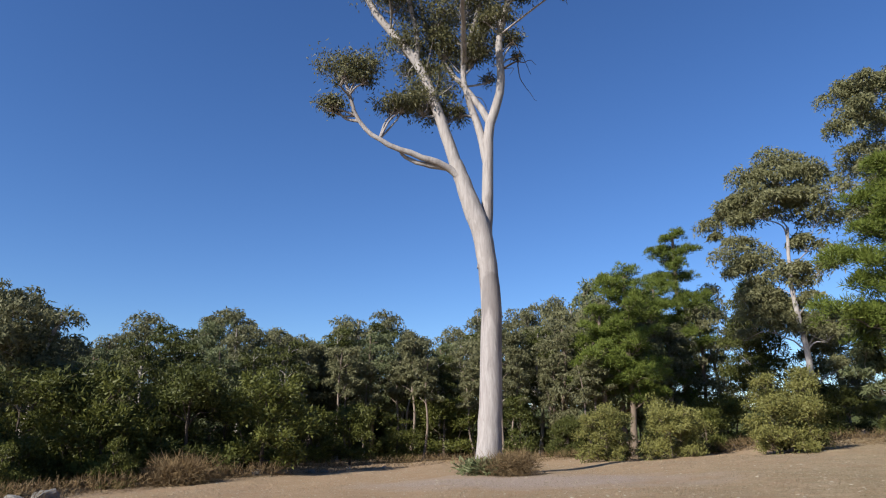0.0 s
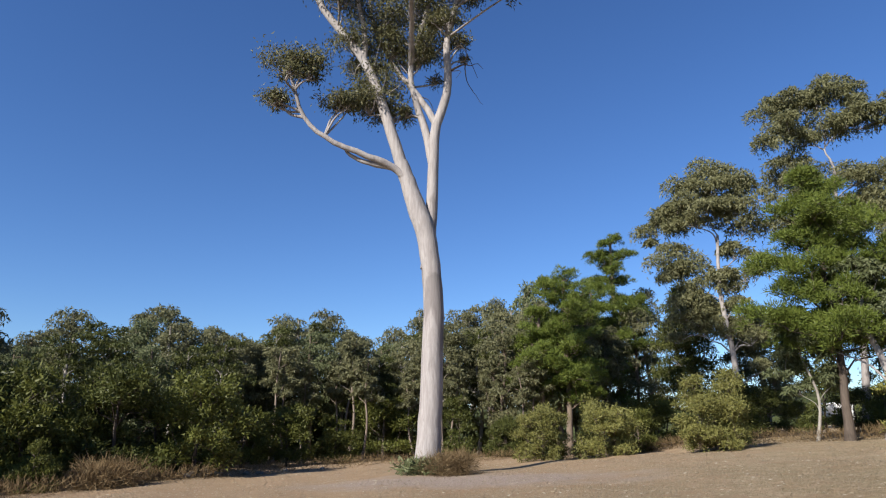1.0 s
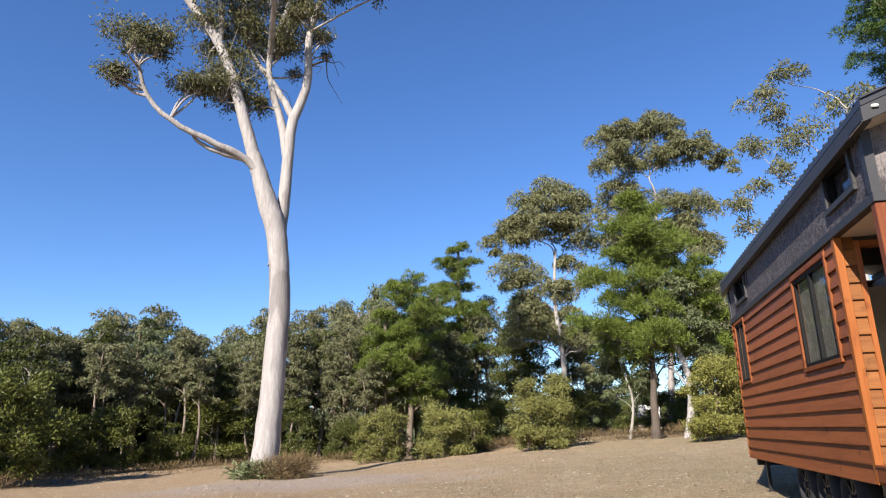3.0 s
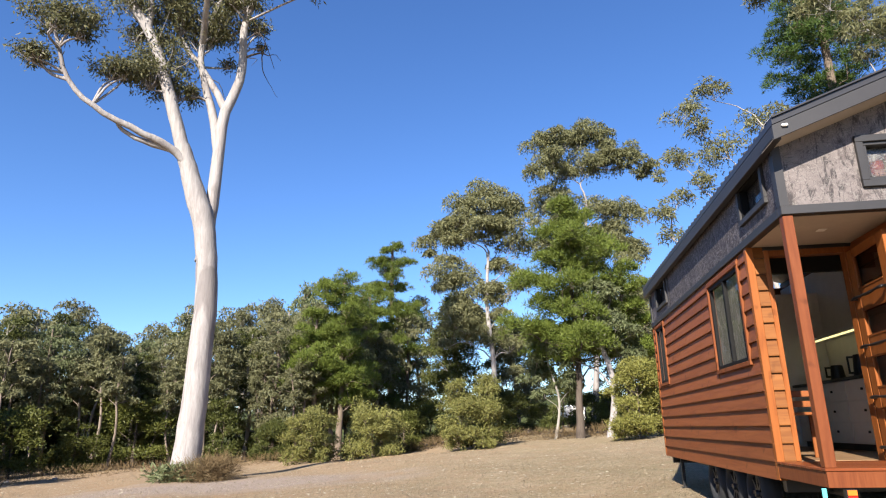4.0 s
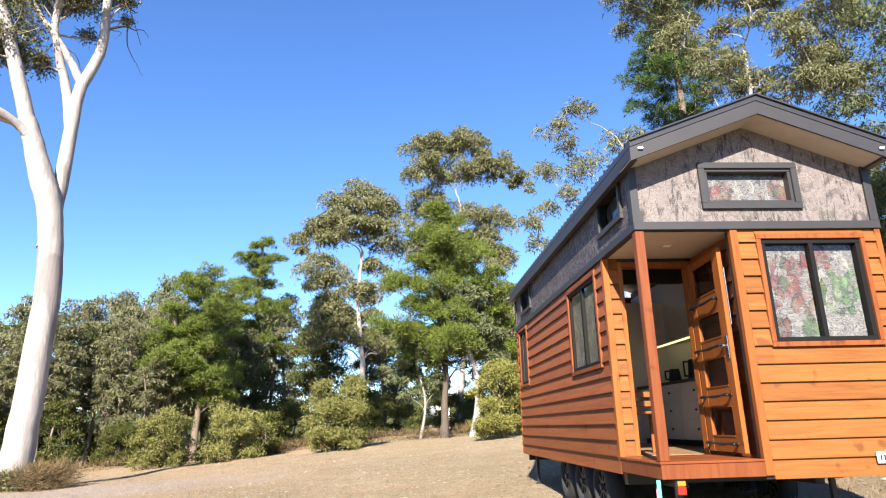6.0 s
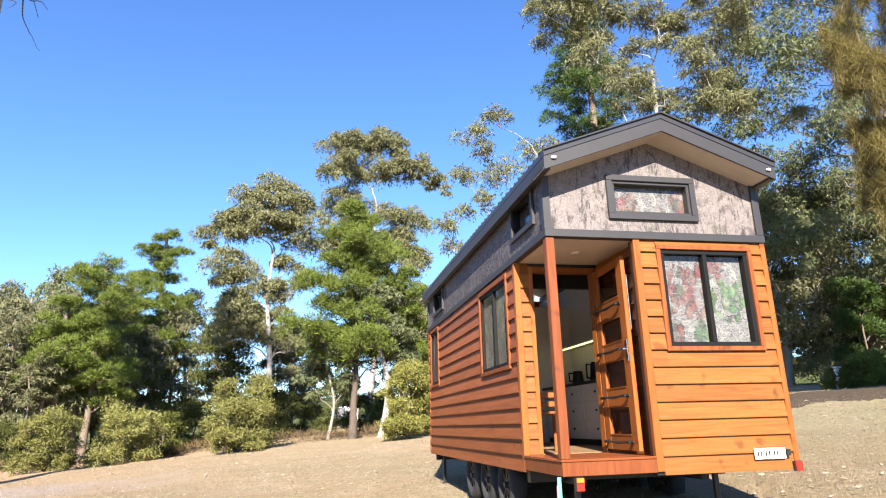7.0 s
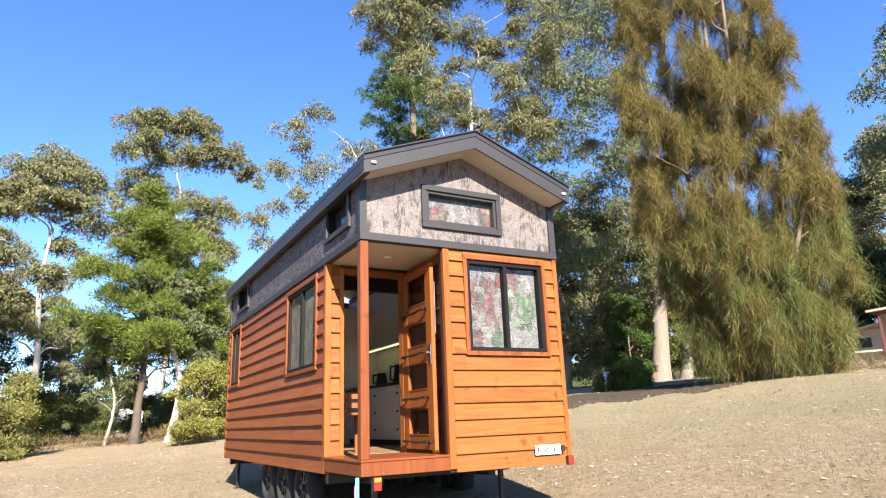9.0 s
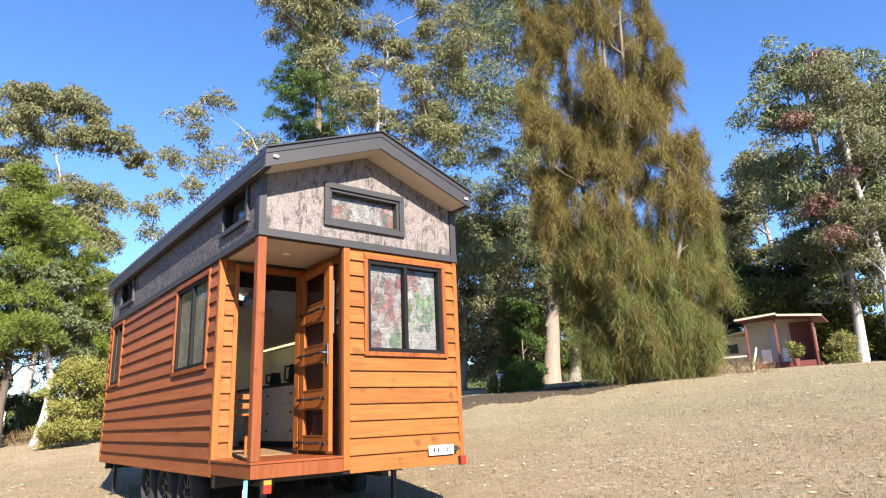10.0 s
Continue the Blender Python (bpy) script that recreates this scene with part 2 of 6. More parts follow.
def curve(points, n, rng=None, wob=0.0):
    """A smooth line through the points (Catmull-Rom), with a little wobble."""
    p = np.asarray(points, float)
    p = np.vstack([2 * p[0] - p[1], p, 2 * p[-1] - p[-2]])
    s = np.linspace(0, len(p) - 3 - 1e-6, n)
    i = s.astype(int)
    u = (s - i)[:, None]
    a, b, c, d = p[i], p[i + 1], p[i + 2], p[i + 3]
    out = 0.5 * (2 * b + (c - a) * u + (2 * a - 5 * b + 4 * c - d) * u**2 + (3 * b - a - 3 * c + d) * u**3)
    if rng is not None and wob:
        out[1:-1] += rng.normal(0, wob, (n - 2, 3))
    return out


def leaves(rng, centres, spread, count, size, habit, tri=False):
    """Small leaf blades round the clump centres. Returns vertices and faces."""
    k = len(centres)
    share = np.asarray(spread) ** (0.7 if habit == "droop" else 1.7)
    pick = rng.choice(k, count, p=share / share.sum())
    off = np.clip(rng.normal(0, 1, (count, 3)), -1.7, 1.7)
    off *= (0.5 + 0.5 * rng.random((count, 1)))
    spread = np.asarray(spread)[pick][:, None]
    flat = {"gum": (1, 1, 0.75), "loose": (1, 1, 0.8), "pine": (1, 1, 0.55), "droop": (0.6, 0.6, 1.9), "bush": (1, 1, 0.8)}[habit]
    c = np.asarray(centres)[pick] + off * spread * np.array(flat) * (0.55 if habit == "droop" else 0.8)
    if habit in ("gum", "pine"):                # each clump is a shallow dome, full on top and ragged below
        turn, rho = rng.random(count) * 6.283, rng.random(count) ** 0.6 * 1.2
        rise = 0.95 * np.sqrt(np.maximum(0, 1 - (rho / 1.2) ** 2)) - 0.3 - 0.8 * rng.random(count) ** 2.5 + rng.normal(0, 0.14, count)
        off = np.column_stack([rho * np.cos(turn), rho * np.sin(turn), rise])
        c = np.asarray(centres)[pick] + off * spread
    rnd = unit(rng.normal(0, 1, (count, 3)))
    out = unit(off)
    if habit in ("gum", "loose"):
        axis = unit(rnd * 0.9 + np.array([0, 0, -0.75]) + out * 0.3)
    elif habit == "pine":
        axis = unit(rnd * 0.7 + out * 0.7 + np.array([0, 0, 0.45]))
    elif habit == "droop":
        axis = unit(rnd * 0.35 + out * np.array([0.3, 0.3, 0]) + np.array([0, 0, -0.55]) + np.array([0, 0, 0.95]) * (rng.random((count, 1)) < 0.45))
    else:
        axis = unit(rnd + out * 0.7 + np.array([0, 0, 0.3]))
    side = unit(np.cross(axis, unit(rng.normal(0, 1, (count, 3)))))
    length = size[0] * (0.6 + 0.8 * rng.random((count, 1)))
    width = size[1] * (0.7 + 0.6 * rng.random((count, 1)))
    bend = np.cross(axis, side) * length * 0.12
    if tri:
        v = np.stack([c + side * width / 2, c + axis * length + bend, c - side * width / 2], 1).reshape(-1, 3)
        return v, np.arange(count * 3).reshape(-1, 3)
    v = np.stack([c, c + axis * length * 0.42 + side * width / 2 + bend, c + axis * length, c + axis * length * 0.42 - side * width / 2 + bend], 1).reshape(-1, 3)
    f = np.arange(count * 4).reshape(-1, 4)
    return v, f


def clumps(rng, lobes, per, shell=0.5):
    """Clump centres inside each lobe (x, y, z, radius, flatness), crowded to its outside and top."""
    out, spread, own = [], [], []
    for n, (x, y, z, r, flat) in enumerate(lobes):
        d = unit(rng.normal(0, 1, (per, 3)))
        d[:, 2] = np.where(d[:, 2] < -0.35, -d[:, 2] * 0.6, d[:, 2])
        rad = r * (shell + (1 - shell) * rng.random((per, 1)) ** 0.6) * 0.85
        out.append(np.array([x, y, z]) + d * rad * np.array([1, 1, flat]))
        spread.append(r * (0.20 + 0.18 * rng.random(per)))
        own += [n] * per
    return np.concatenate(out), np.concatenate(spread), own


def tree(name, label, category, place, lobes, trunk, trunk_r, leaf, bark, seed, habit="gum", count=9000, size=(0.3, 0.09), per=10,
         turn=0.0, limbs=True, twig=0.012, group="", extra=(), shell=0.5, sides=8, sink=0.15, fill=True, tri=True, twigs=6):
    """One tree: an Empty at its foot with trunk (and limbs) and crown. lobes and trunk are in the tree's own axes."""
    rng = np.random.default_rng(seed)
    root = new(name)
    z0 = float(land(*place)) - sink
    root.matrix_basis = pose(place[0], place[1], z0, 0, 0, turn)
    tagged(root, label, category, group)
    if fill:
        lobes = [(x, y, z, r * 1.2, max(flat, 0.82)) for x, y, z, r, flat in lobes] + [
            (x + r * rng.normal(0, 0.85), y + r * rng.normal(0, 0.85), z - r * rng.uniform(-0.3, 1.5), r * rng.uniform(0.5, 0.85), 0.75) for x, y, z, r, flat in lobes]
        body = np.array([b[:3] for b in lobes[: len(lobes) // 2]])
        for n in range(len(body)):              # links between neighbouring lobes close the crown
            gap = np.linalg.norm(body - body[n], axis=1)
            for k in np.argsort(gap)[1:3]:
                if gap[k] < 5:
                    c = (body[n] + body[k]) / 2 + rng.normal(0, 0.3, 3)
                    lobes.append((*c, lobes[n][3] * 0.7, 0.8))
    wood = Wood()
    line = curve(trunk, 14, rng, trunk_r * 0.08)
    s = np.linspace(0, 1, 14)
    rad = trunk_r * (1 - 0.62 * s) * (1 + 0.45 * np.exp(-s * 14))
    wood.tube(line, rad, sides + 2)
    for pts, r0, r1 in extra:
        wood.tube(curve(pts, 10, rng, r0 * 0.08), np.linspace(r0, r1, 10), sides)
    cen, spr, own = clumps(rng, lobes, max(4, round(per * (0.38 if habit == "gum" else 1.0))), shell)
    if habit == "gum":
        spr = spr * 1.28
    if limbs:
        spine = np.vstack([line[3:]] + [curve(p, 10) for p, _, _ in extra]) if extra else line[3:]
        thick = np.full(len(spine), trunk_r * 0.4)
        middle = spine.mean(0)
        order = sorted(range(len(lobes)), key=lambda n: math.hypot(lobes[n][0] - middle[0], lobes[n][1] - middle[1]) + 0.3 * lobes[n][2])
        for n in order:
            x, y, z, r, flat = lobes[n]
            c = np.array([x, y, z - 0.3 * r * flat])
            away = np.linalg.norm(spine[:, :2] - c[:2], axis=1)
            cost = np.linalg.norm(spine - c, axis=1) + 1.4 * np.maximum(0, spine[:, 2] - (c[2] - 0.7 * away)) + 0.25 * np.maximum(0, c[2] - spine[:, 2] - 2.2 * away - 1.5)
            k = cost.argmin()
            a = spine[k]
            dist = np.linalg.norm(c - a)
            r0 = min(thick[k] * 0.75, 0.018 + 0.013 * dist + 0.02 * r)
            mid = a * 0.6 + c * 0.4 + np.array([0, 0, 0.12 * dist]) + rng.normal(0, 0.07, 3) * dist
            limb = curve([a, mid, c], 9, rng, 0.025 * dist / 3)
            wood.tube(limb, np.linspace(r0, r0 * 0.45, 9), 6)
            spine = np.vstack([spine, limb[2:]])
            thick = np.r_[thick, np.full(7, r0)]
            for q in np.flatnonzero(np.array(own) == n)[:twigs]:
                wood.tube(curve([c, (c + cen[q]) / 2 + rng.normal(0, 0.1 * r, 3), cen[q]], 4), [r0 * 0.42, r0 * 0.3, twig, twig * 0.5], 4)
    child("trunk", wood.mesh("trunk", bark), root)
    v, f = leaves(rng, cen, spr, count, size, habit, tri)
    child("crown", mesh_np("crown", v, f, [leaf]), root)
    return root


def gum_lobes(rng, h, r, n, low=0.42):
    out = []
    for k in range(n):
        s = k / max(n - 1, 1)
        z = h * (low + (0.94 - low) * s)
        a = k * 2.4 + rng.random()
        wide = r * (0.75 if s < 0.8 else 0.4) * (0.5 + 0.5 * rng.random())
        rr = r * (0.36 + 0.2 * rng.random())
        out.append((wide * math.cos(a), wide * math.sin(a), z - rr * 0.3, rr, 0.62))
    return out


def pine_lobes(rng, h, r, n, low=0.3, top=0.3):
    """Billowing tufts on boughs of uneven reach, with dark gaps between the masses."""
    out = []
    for k in range(n):
        s = k / (n - 1)
        z = h * (low + (0.97 - low) * s) + rng.normal(0, 0.2)
        a = k * 2.4 + rng.random() * 1.2
        round_off = math.sqrt(max(0.03, 1 - ((s - 0.3) / 0.74) ** 2))
        reach = r * (round_off * (1 - 0.3 * (1 - top) * s)) * rng.uniform(0.55, 1.12)
        size = r * (0.34 - 0.08 * s)
        for q in (0.95, 0.6, 0.28)[: 3 if s < 0.9 else 2]:
            w = reach * q
            out.append((w * math.cos(a), w * math.sin(a), z + 0.2 * reach * q + rng.normal(0, 0.15), size * rng.uniform(0.7, 1.3), 0.8))
            a += rng.normal(0, 0.3)
    return out


def bush_lobes(rng, h, r, n):
    out = []
    for k in range(n):
        a, s = k * 2.4 + rng.random(), rng.random() ** 0.7
        z = h * (0.1 + 0.78 * s)
        wide = r * 0.85 * math.sqrt(max(0.05, 1 - (s - 0.25) ** 2 * 1.2)) * (0.35 + 0.65 * rng.random())
        out.append((wide * math.cos(a), wide * math.sin(a), z, rng.uniform(0.26, 0.52) * r, 0.95))
    for k in range(n // 2):                     # a skirt of low boughs
        a = k * 2.4 + rng.random()
        wide = r * rng.uniform(0.4, 0.78)
        out.append((wide * math.cos(a), wide * math.sin(a), h * rng.uniform(0.08, 0.24), rng.uniform(0.28, 0.42) * r, 0.9))
    return out


def upright(h, lean=0.0, bow=0.0, low=0.0):
    return [(0, 0, 0), (lean * 0.3 + bow, 0.1, h * 0.35), (lean * 0.7 - bow * 0.5, -0.1, h * 0.7), (lean, 0, h)]


def facing(az):
    """Turn about z that makes a tree's own x run to the right of someone looking along az."""
    return -az


# the tall pale gum in the clearing
def old_gum():
    place = polar(-29.2, 26.0)
    trunk = [(0, 0, 0), (0.16, 0, 3.0), (0.26, 0, 6.6), (0.0, 0, 9.4), (-0.56, -0.05, 11.2), (-1.13, -0.1, 12.9)]
    root = new("gum_tree")
    root.matrix_basis = pose(*place, float(land(*place)) - 0.02, 0, 0, facing(-29.2))
    tagged(root, "tall smooth white-barked gum tree standing alone on dry grass", "tree")
    rng = np.random.default_rng(11)
    w = Wood()
    line = curve(trunk, 30, rng, 0.012)
    s = np.linspace(0, 1, 30)
    w.tube(line, np.interp(s, [0, 0.25, 0.5, 0.72, 0.85, 1], [0.475, 0.44, 0.40, 0.43, 0.36, 0.30]) * (1 + 0.25 * np.exp(-s * 18)), 20)
    left = [(-0.8, -0.07, 12.0), (-1.13, -0.1, 12.9), (-1.9, 0.0, 15.4), (-2.9, 0.2, 18.1), (-4.9, 0.4, 21.0), (-6.2, 0.5, 24.0)]
    right = [(0.02, 0.08, 8.2), (0.1, 0.12, 9.6), (0.22, 0.18, 11.4), (0.36, 0.25, 14.6), (0.95, 0.3, 16.7), (0.92, 0.3, 19.2), (1.5, 0.4, 21.8), (1.9, 0.5, 25.0)]
    middle = [(0.25, 0.2, 12.9), (-0.1, 0.45, 14.8), (-0.55, 0.6, 16.3), (-0.75, 0.7, 18.2), (0.05, 0.9, 21.6), (0.4, 1.0, 25)]
    cross = [(0.42, 0.25, 14.9), (-0.3, 0.6, 16.4), (-1.4, 0.9, 18.0), (-2.6, 1.2, 20.6), (-3.0, 1.3, 23.5)]
    bough = [(-0.55, -0.1, 11.6), (-1.3, -0.3, 12.5), (-2.4, -0.6, 12.95), (-4.1, -0.9, 13.6), (-5.3, -1.0, 14.7), (-6.0, -1.1, 16.9)]
    stub = [(-1.5, -0.3, 12.6), (-2.5, -0.4, 12.75), (-3.3, -0.5, 13.1), (-3.6, -0.5, 13.5)]
    sway = [(-2.9, 0.2, 18.1), (-2.9, 0.1, 19.4), (-3.3, 0.0, 21.5), (-3.6, 0, 23.5)]
    fork2 = [(-5.2, -1.0, 14.6), (-5.9, -0.8, 14.9), (-6.6, -0.9, 15.6)]
    # limb above the view, carries the lobes added for shade
    front = [(-0.75, 0.7, 18.2), (-0.7, -0.8, 19.2), (-0.6, -3.0, 20.4), (-0.4, -6.0, 21.2)]
    dead = [(0.95, 0.3, 17.6), (1.6, 0.0, 17.8), (2.0, -0.1, 17.7)]
    dead2 = [(1.75, 0, 17.85), (1.8, -0.1, 16.9), (2.2, -0.1, 16.2)]
    dead3 = [(0.93, 0.3, 18.4), (1.5, 0.1, 18.9), (1.9, 0.1, 18.3), (2.3, 0.1, 17.2)]
    for pts, r0, r1, n in ((left, 0.31, 0.13, 26), (right, 0.31, 0.1, 28), (middle, 0.2, 0.08, 20), (cross, 0.17, 0.06, 16), (bough, 0.19, 0.06, 20),
                           (stub, 0.13, 0.05, 10), (sway, 0.16, 0.05, 10), (fork2, 0.08, 0.03, 8), (front, 0.15, 0.06, 14)):
        w.tube(curve(pts, n, rng, 0.015), np.linspace(r0, r1, n), 12)
    lobes = [(-6.0, -1.1, 17.0, 1.15, 0.8), (-6.5, -0.9, 15.5, 0.75, 0.5), (-5.2, -1.0, 17.2, 0.9, 0.8), (-3.9, -0.5, 15.5, 0.85, 0.55),
             (-2.6, 0.3, 15.9, 1.15, 0.8), (-2.2, 0.4, 16.9, 1.2, 0.9), (-1.5, 0.8, 15.7, 0.8, 0.7), (-3.4, 0.6, 19.2, 1.2, 0.8), (-1.6, 0.9, 19.2, 1.3, 0.8),
             (-0.6, 1.0, 18.6, 1.1, 0.8), (0.3, 1.2, 19.5, 1.2, 0.8), (-2.3, 0.9, 20.6, 1.5, 0.8), (0.9, 0.4, 20.3, 0.9, 0.8), (1.5, 0.6, 19.4, 0.7, 0.6),
             (-4.2, 0.4, 21.6, 1.5, 0.8), (-0.8, 0.9, 21.5, 1.6, 0.8), (1.4, 0.6, 22.2, 1.4, 0.8), (-5.8, 0.5, 23.6, 0.9, 0.8), (-3.2, 0.8, 23.4, 0.8, 0.8),
             (0.3, 1.0, 24.4, 0.9, 0.8), (1.9, 0.5, 24.6, 0.9, 0.8),
             # forward lobes out of view, added to shade the limbs behind them
             (-2.6, -4.0, 21.0, 1.5, 0.8), (-0.6, -4.2, 20.8, 1.5, 0.8), (1.2, -4.0, 21.2, 1.4, 0.8), (2.4, -3.6, 20.8, 1.1, 0.8), 
             (-1.4, -6.2, 21.2, 1.5, 0.8), (0.6, -6.4, 21.6, 1.5, 0.8), (2.2, -6.0, 21.8, 1.2, 0.8), (-0.6, -3.4, 23.4, 1.4, 0.8), (1.6, -3.0, 23.6, 1.3, 0.8)]
    lobes = [(x, y, z, r * 1.1, flat) for x, y, z, r, flat in lobes] + [(x + r * rng.normal(0, 0.7), y + r * rng.normal(0, 0.7), z - r * abs(rng.normal(0, 0.6)), r * rng.uniform(0.4, 0.7), 0.8) for x, y, z, r, flat in lobes]
    cen, spr, own = clumps(rng, lobes, 18, 0.35)
    spine = np.vstack([curve(p, 12) for p in (left, right, middle, cross, bough, sway, front)])
    for n, (x, y, z, r, flat) in enumerate(lobes):
        c = np.array([x, y, z - 0.4 * r])
        a = spine[np.linalg.norm(spine - c + np.array([0, 0, 0.5]), axis=1).argmin()]
        w.tube(curve([a, (a + c) / 2 + rng.normal(0, 0.12, 3), c], 6), np.linspace(0.055, 0.03, 6), 6)
        for q in np.flatnonzero(np.array(own) == n):
            w.tube(curve([c, (c + cen[q]) / 2 + rng.normal(0, 0.1, 3), cen[q]], 5), np.linspace(0.026, 0.008, 5), 4)
    for _ in range(26):                    # bare twigs that stand out of the crown
        high = spine[spine[:, 2] > 15.5]
        a = high[rng.integers(0, len(high))]
        d = unit(rng.normal(0, 1, 3) + np.array([0, 0, 0.4]))
        w.tube(curve([a, a + d * 0.6, a + d * 1.1 + rng.normal(0, 0.25, 3), a + d * 1.6 + rng.normal(0, 0.35, 3)], 8), np.linspace(0.03, 0.006, 8), 4)
    twigs = Wood()
    for pts, r0, r1 in ((dead, 0.06, 0.02), (dead2, 0.03, 0.01), (dead3, 0.035, 0.01), ([(2.0, -0.1, 17.7), (2.3, -0.1, 17.8), (2.55, 0, 17.6)], 0.02, 0.008), ([(2.2, -0.1, 16.2), (2.35, -0.1, 15.9), (2.5, 0, 15.8)], 0.012, 0.006)):
        twigs.tube(curve(pts, 9, rng, 0.012), np.linspace(r0, r1, 9), 7)
    child("dead_branch", twigs.mesh("dead_branch", BARK_DARK), root, "bare dead branch with hanging twigs")
    child("trunk", w.mesh("trunk", BARK_WHITE), root)
    v, f = leaves(rng, cen, spr * 1.25, 70000, (0.19, 0.055), "loose")
    child("crown", mesh_np("crown", v, f, [LEAF_OLD_GUM]), root)
    hole = Wood()
    k = np.array([-0.98, -0.33, 12.75])
    hole.tube([k, k + np.array([0, 0.02, 0.0]), k + np.array([0.02, 0.2, 0.02])], [0.13, 0.1, 0.06], 10)
    child("knot_hole", hole.mesh("knot_hole", BARK_DARK), root, "dark knot hole")


old_gum()


def gum(az, far, h, r, seed, n=14, leaf=None, bark=None, count=11000, size=(0.30, 0.11), low=0.42, trunk_r=0.3, lean=0.0, lobes=None, label="", per=16, extra=(), boost=2.5, fill=True):
    rng = np.random.default_rng(seed)
    return tree("gum_tree", label or "slender gum tree with a pale trunk and open olive crown", "tree", polar(az, far), lobes or gum_lobes(rng, h, r, n, low),
                upright(h * (0.72 if lobes else 0.9), lean, 0.35), trunk_r, leaf or LEAF_GUM, bark or BARK_GREY, seed, "gum", int(count * boost), (size[0] * 0.84, size[1] * 0.84), max(per, 11), facing(az), extra=extra, fill=fill)


def pine(az, far, h, r, seed, n=22, low=0.3, count=16000, leaf=None, label="", top=0.3, trunk_r=0.24, size=(0.24, 0.045), bark=None):
    rng = np.random.default_rng(seed)
    return tree("pine_tree", label or "bright green pine tree with layered boughs", "tree", polar(az, far), pine_lobes(rng, h, r, n, low, top),
                upright(h * 0.97, 0.2, 0.1), trunk_r, leaf or LEAF_PINE, bark or BARK_BROWN, seed, "pine", int(count * 3.3), size, 9, facing(az), shell=0.35, fill=False, twigs=2)


def bush(az, far, h, r, seed, leaf, count=9000, label="", n=24, size=(0.17, 0.06), name="bush"):
    rng = np.random.default_rng(seed)
    return tree(name, label or "rounded olive-green bush on dry grass", "bush", polar(az, far), bush_lobes(rng, h, r, n), upright(h * 0.6), 0.06,
                leaf, BARK_BROWN, seed, "bush", int(count * 2.2), (size[0] * 0.72, size[1] * 0.8), 16, facing(az), shell=0.3, fill=False)


# pines and gums beyond the clearing
pine(-12.8, 60, 19.6, 3.4, 21, n=22, low=0.34, top=0.45, count=18000, trunk_r=0.3)
pine(-17.2, 47, 13.0, 3.4, 22, n=24, low=0.3, top=0.4)
pine(-14.8, 56, 13.6, 3.8, 26, n=20, low=0.26, top=0.5, count=15000)
pine(-19.5, 47, 10.0, 2.4, 25, n=14, low=0.4, leaf=LEAF_PINE, count=8000)
pine(3.4, 36, 12.6, 3.6, 23, n=26, low=0.33, top=0.25, count=22000, trunk_r=0.2, bark=BARK_DARK, label="large bright green pine tree with dark trunk")
pine(7.6, 38, 9.5, 2.4, 24, n=14, low=0.4, top=0.4, count=9000)
gum(-4.2, 46, 18.8, 3.4, 31, lobes=[(-2.2, 0, 16.6, 1.7, 0.6), (0.2, 0.6, 17.6, 1.8, 0.6), (1.6, -0.4, 16.4, 1.5, 0.6), (-3.2, 0.3, 14.4, 1.6, 0.6), (-1.0, -0.8, 14.6, 1.6, 0.6),
    (1.9, 0.3, 13.8, 1.5, 0.6), (-2.9, 0, 11.6, 1.6, 0.7), (-1.2, 0.4, 10.6, 1.7, 0.7), (1.6, 0, 10.6, 1.5, 0.7), (-2.2, 0.2, 8.4, 1.7, 0.8), (0.0, 0.8, 7.4, 1.7, 0.8), (1.6, 0.3, 6.4, 1.3, 0.8)],
    leaf=LEAF_GUM_WARM, bark=BARK_WHITE, count=21000, trunk_r=0.24, lean=0.4, per=12)
gum(4.6, 50, 24.8, 4.0, 32, lobes=[(-2.6, 0, 22.6, 1.6, 0.55), (-0.6, 0.4, 23.4, 1.7, 0.5), (1.6, 0, 23.6, 1.6, 0.5), (3.4, 0.4, 22.6, 1.4, 0.5), (-1.8, -0.5, 20.2, 1.6, 0.55), (0.6, 0.4, 20.8, 1.6, 0.55),
    (2.6, -0.2, 20.6, 1.3, 0.5), (5.2, 0, 20.6, 1.1, 0.5), (6.0, 0, 19.6, 0.8, 0.5), (-2.4, 0.2, 17.6, 1.9, 0.6), (0.2, 0.5, 17.2, 1.8, 0.6), (3.4, 0.2, 16.2, 1.8, 0.6), (1.8, 0.4, 13.6, 1.9, 0.7),
    (4.2, 0, 12.6, 1.6, 0.7), (-1.6, 0, 13.8, 1.8, 0.7)], leaf=LEAF_GUM_WARM, bark=BARK_WHITE, count=23000, trunk_r=0.26, lean=0.8, per=12)
gum(5.9, 35, 8.6, 1.6, 33, n=7, low=0.55, bark=BARK_WHITE, trunk_r=0.2, count=4000, label="paperbark with a stout white trunk")
gum(1.3, 37, 7.0, 1.5, 34, n=7, low=0.45, bark=BARK_GREY, trunk_r=0.08, count=4000, leaf=LEAF_GUM)
gum(-7.0, 52, 12.0, 3.0, 35, n=12, low=0.25, leaf=LEAF_DARK, count=9000)
gum(9.0, 46, 10.0, 2.6, 36, n=12, low=0.3, leaf=LEAF_GUM_GREY, count=9000)
gum(-2.0, 55, 10.0, 3.0, 37, n=12, low=0.2, leaf=LEAF_GUM_GREY, count=8000)
bush(-19.4, 35, 2.9, 1.4, 41, LEAF_BUSH)
bush(-14.3, 34.5, 2.8, 1.7, 42, LEAF_BUSH)
bush(-5.6, 32, 3.5, 1.75, 43, LEAF_BUSH, 12000, "broad yellow-green bush on dry grass")
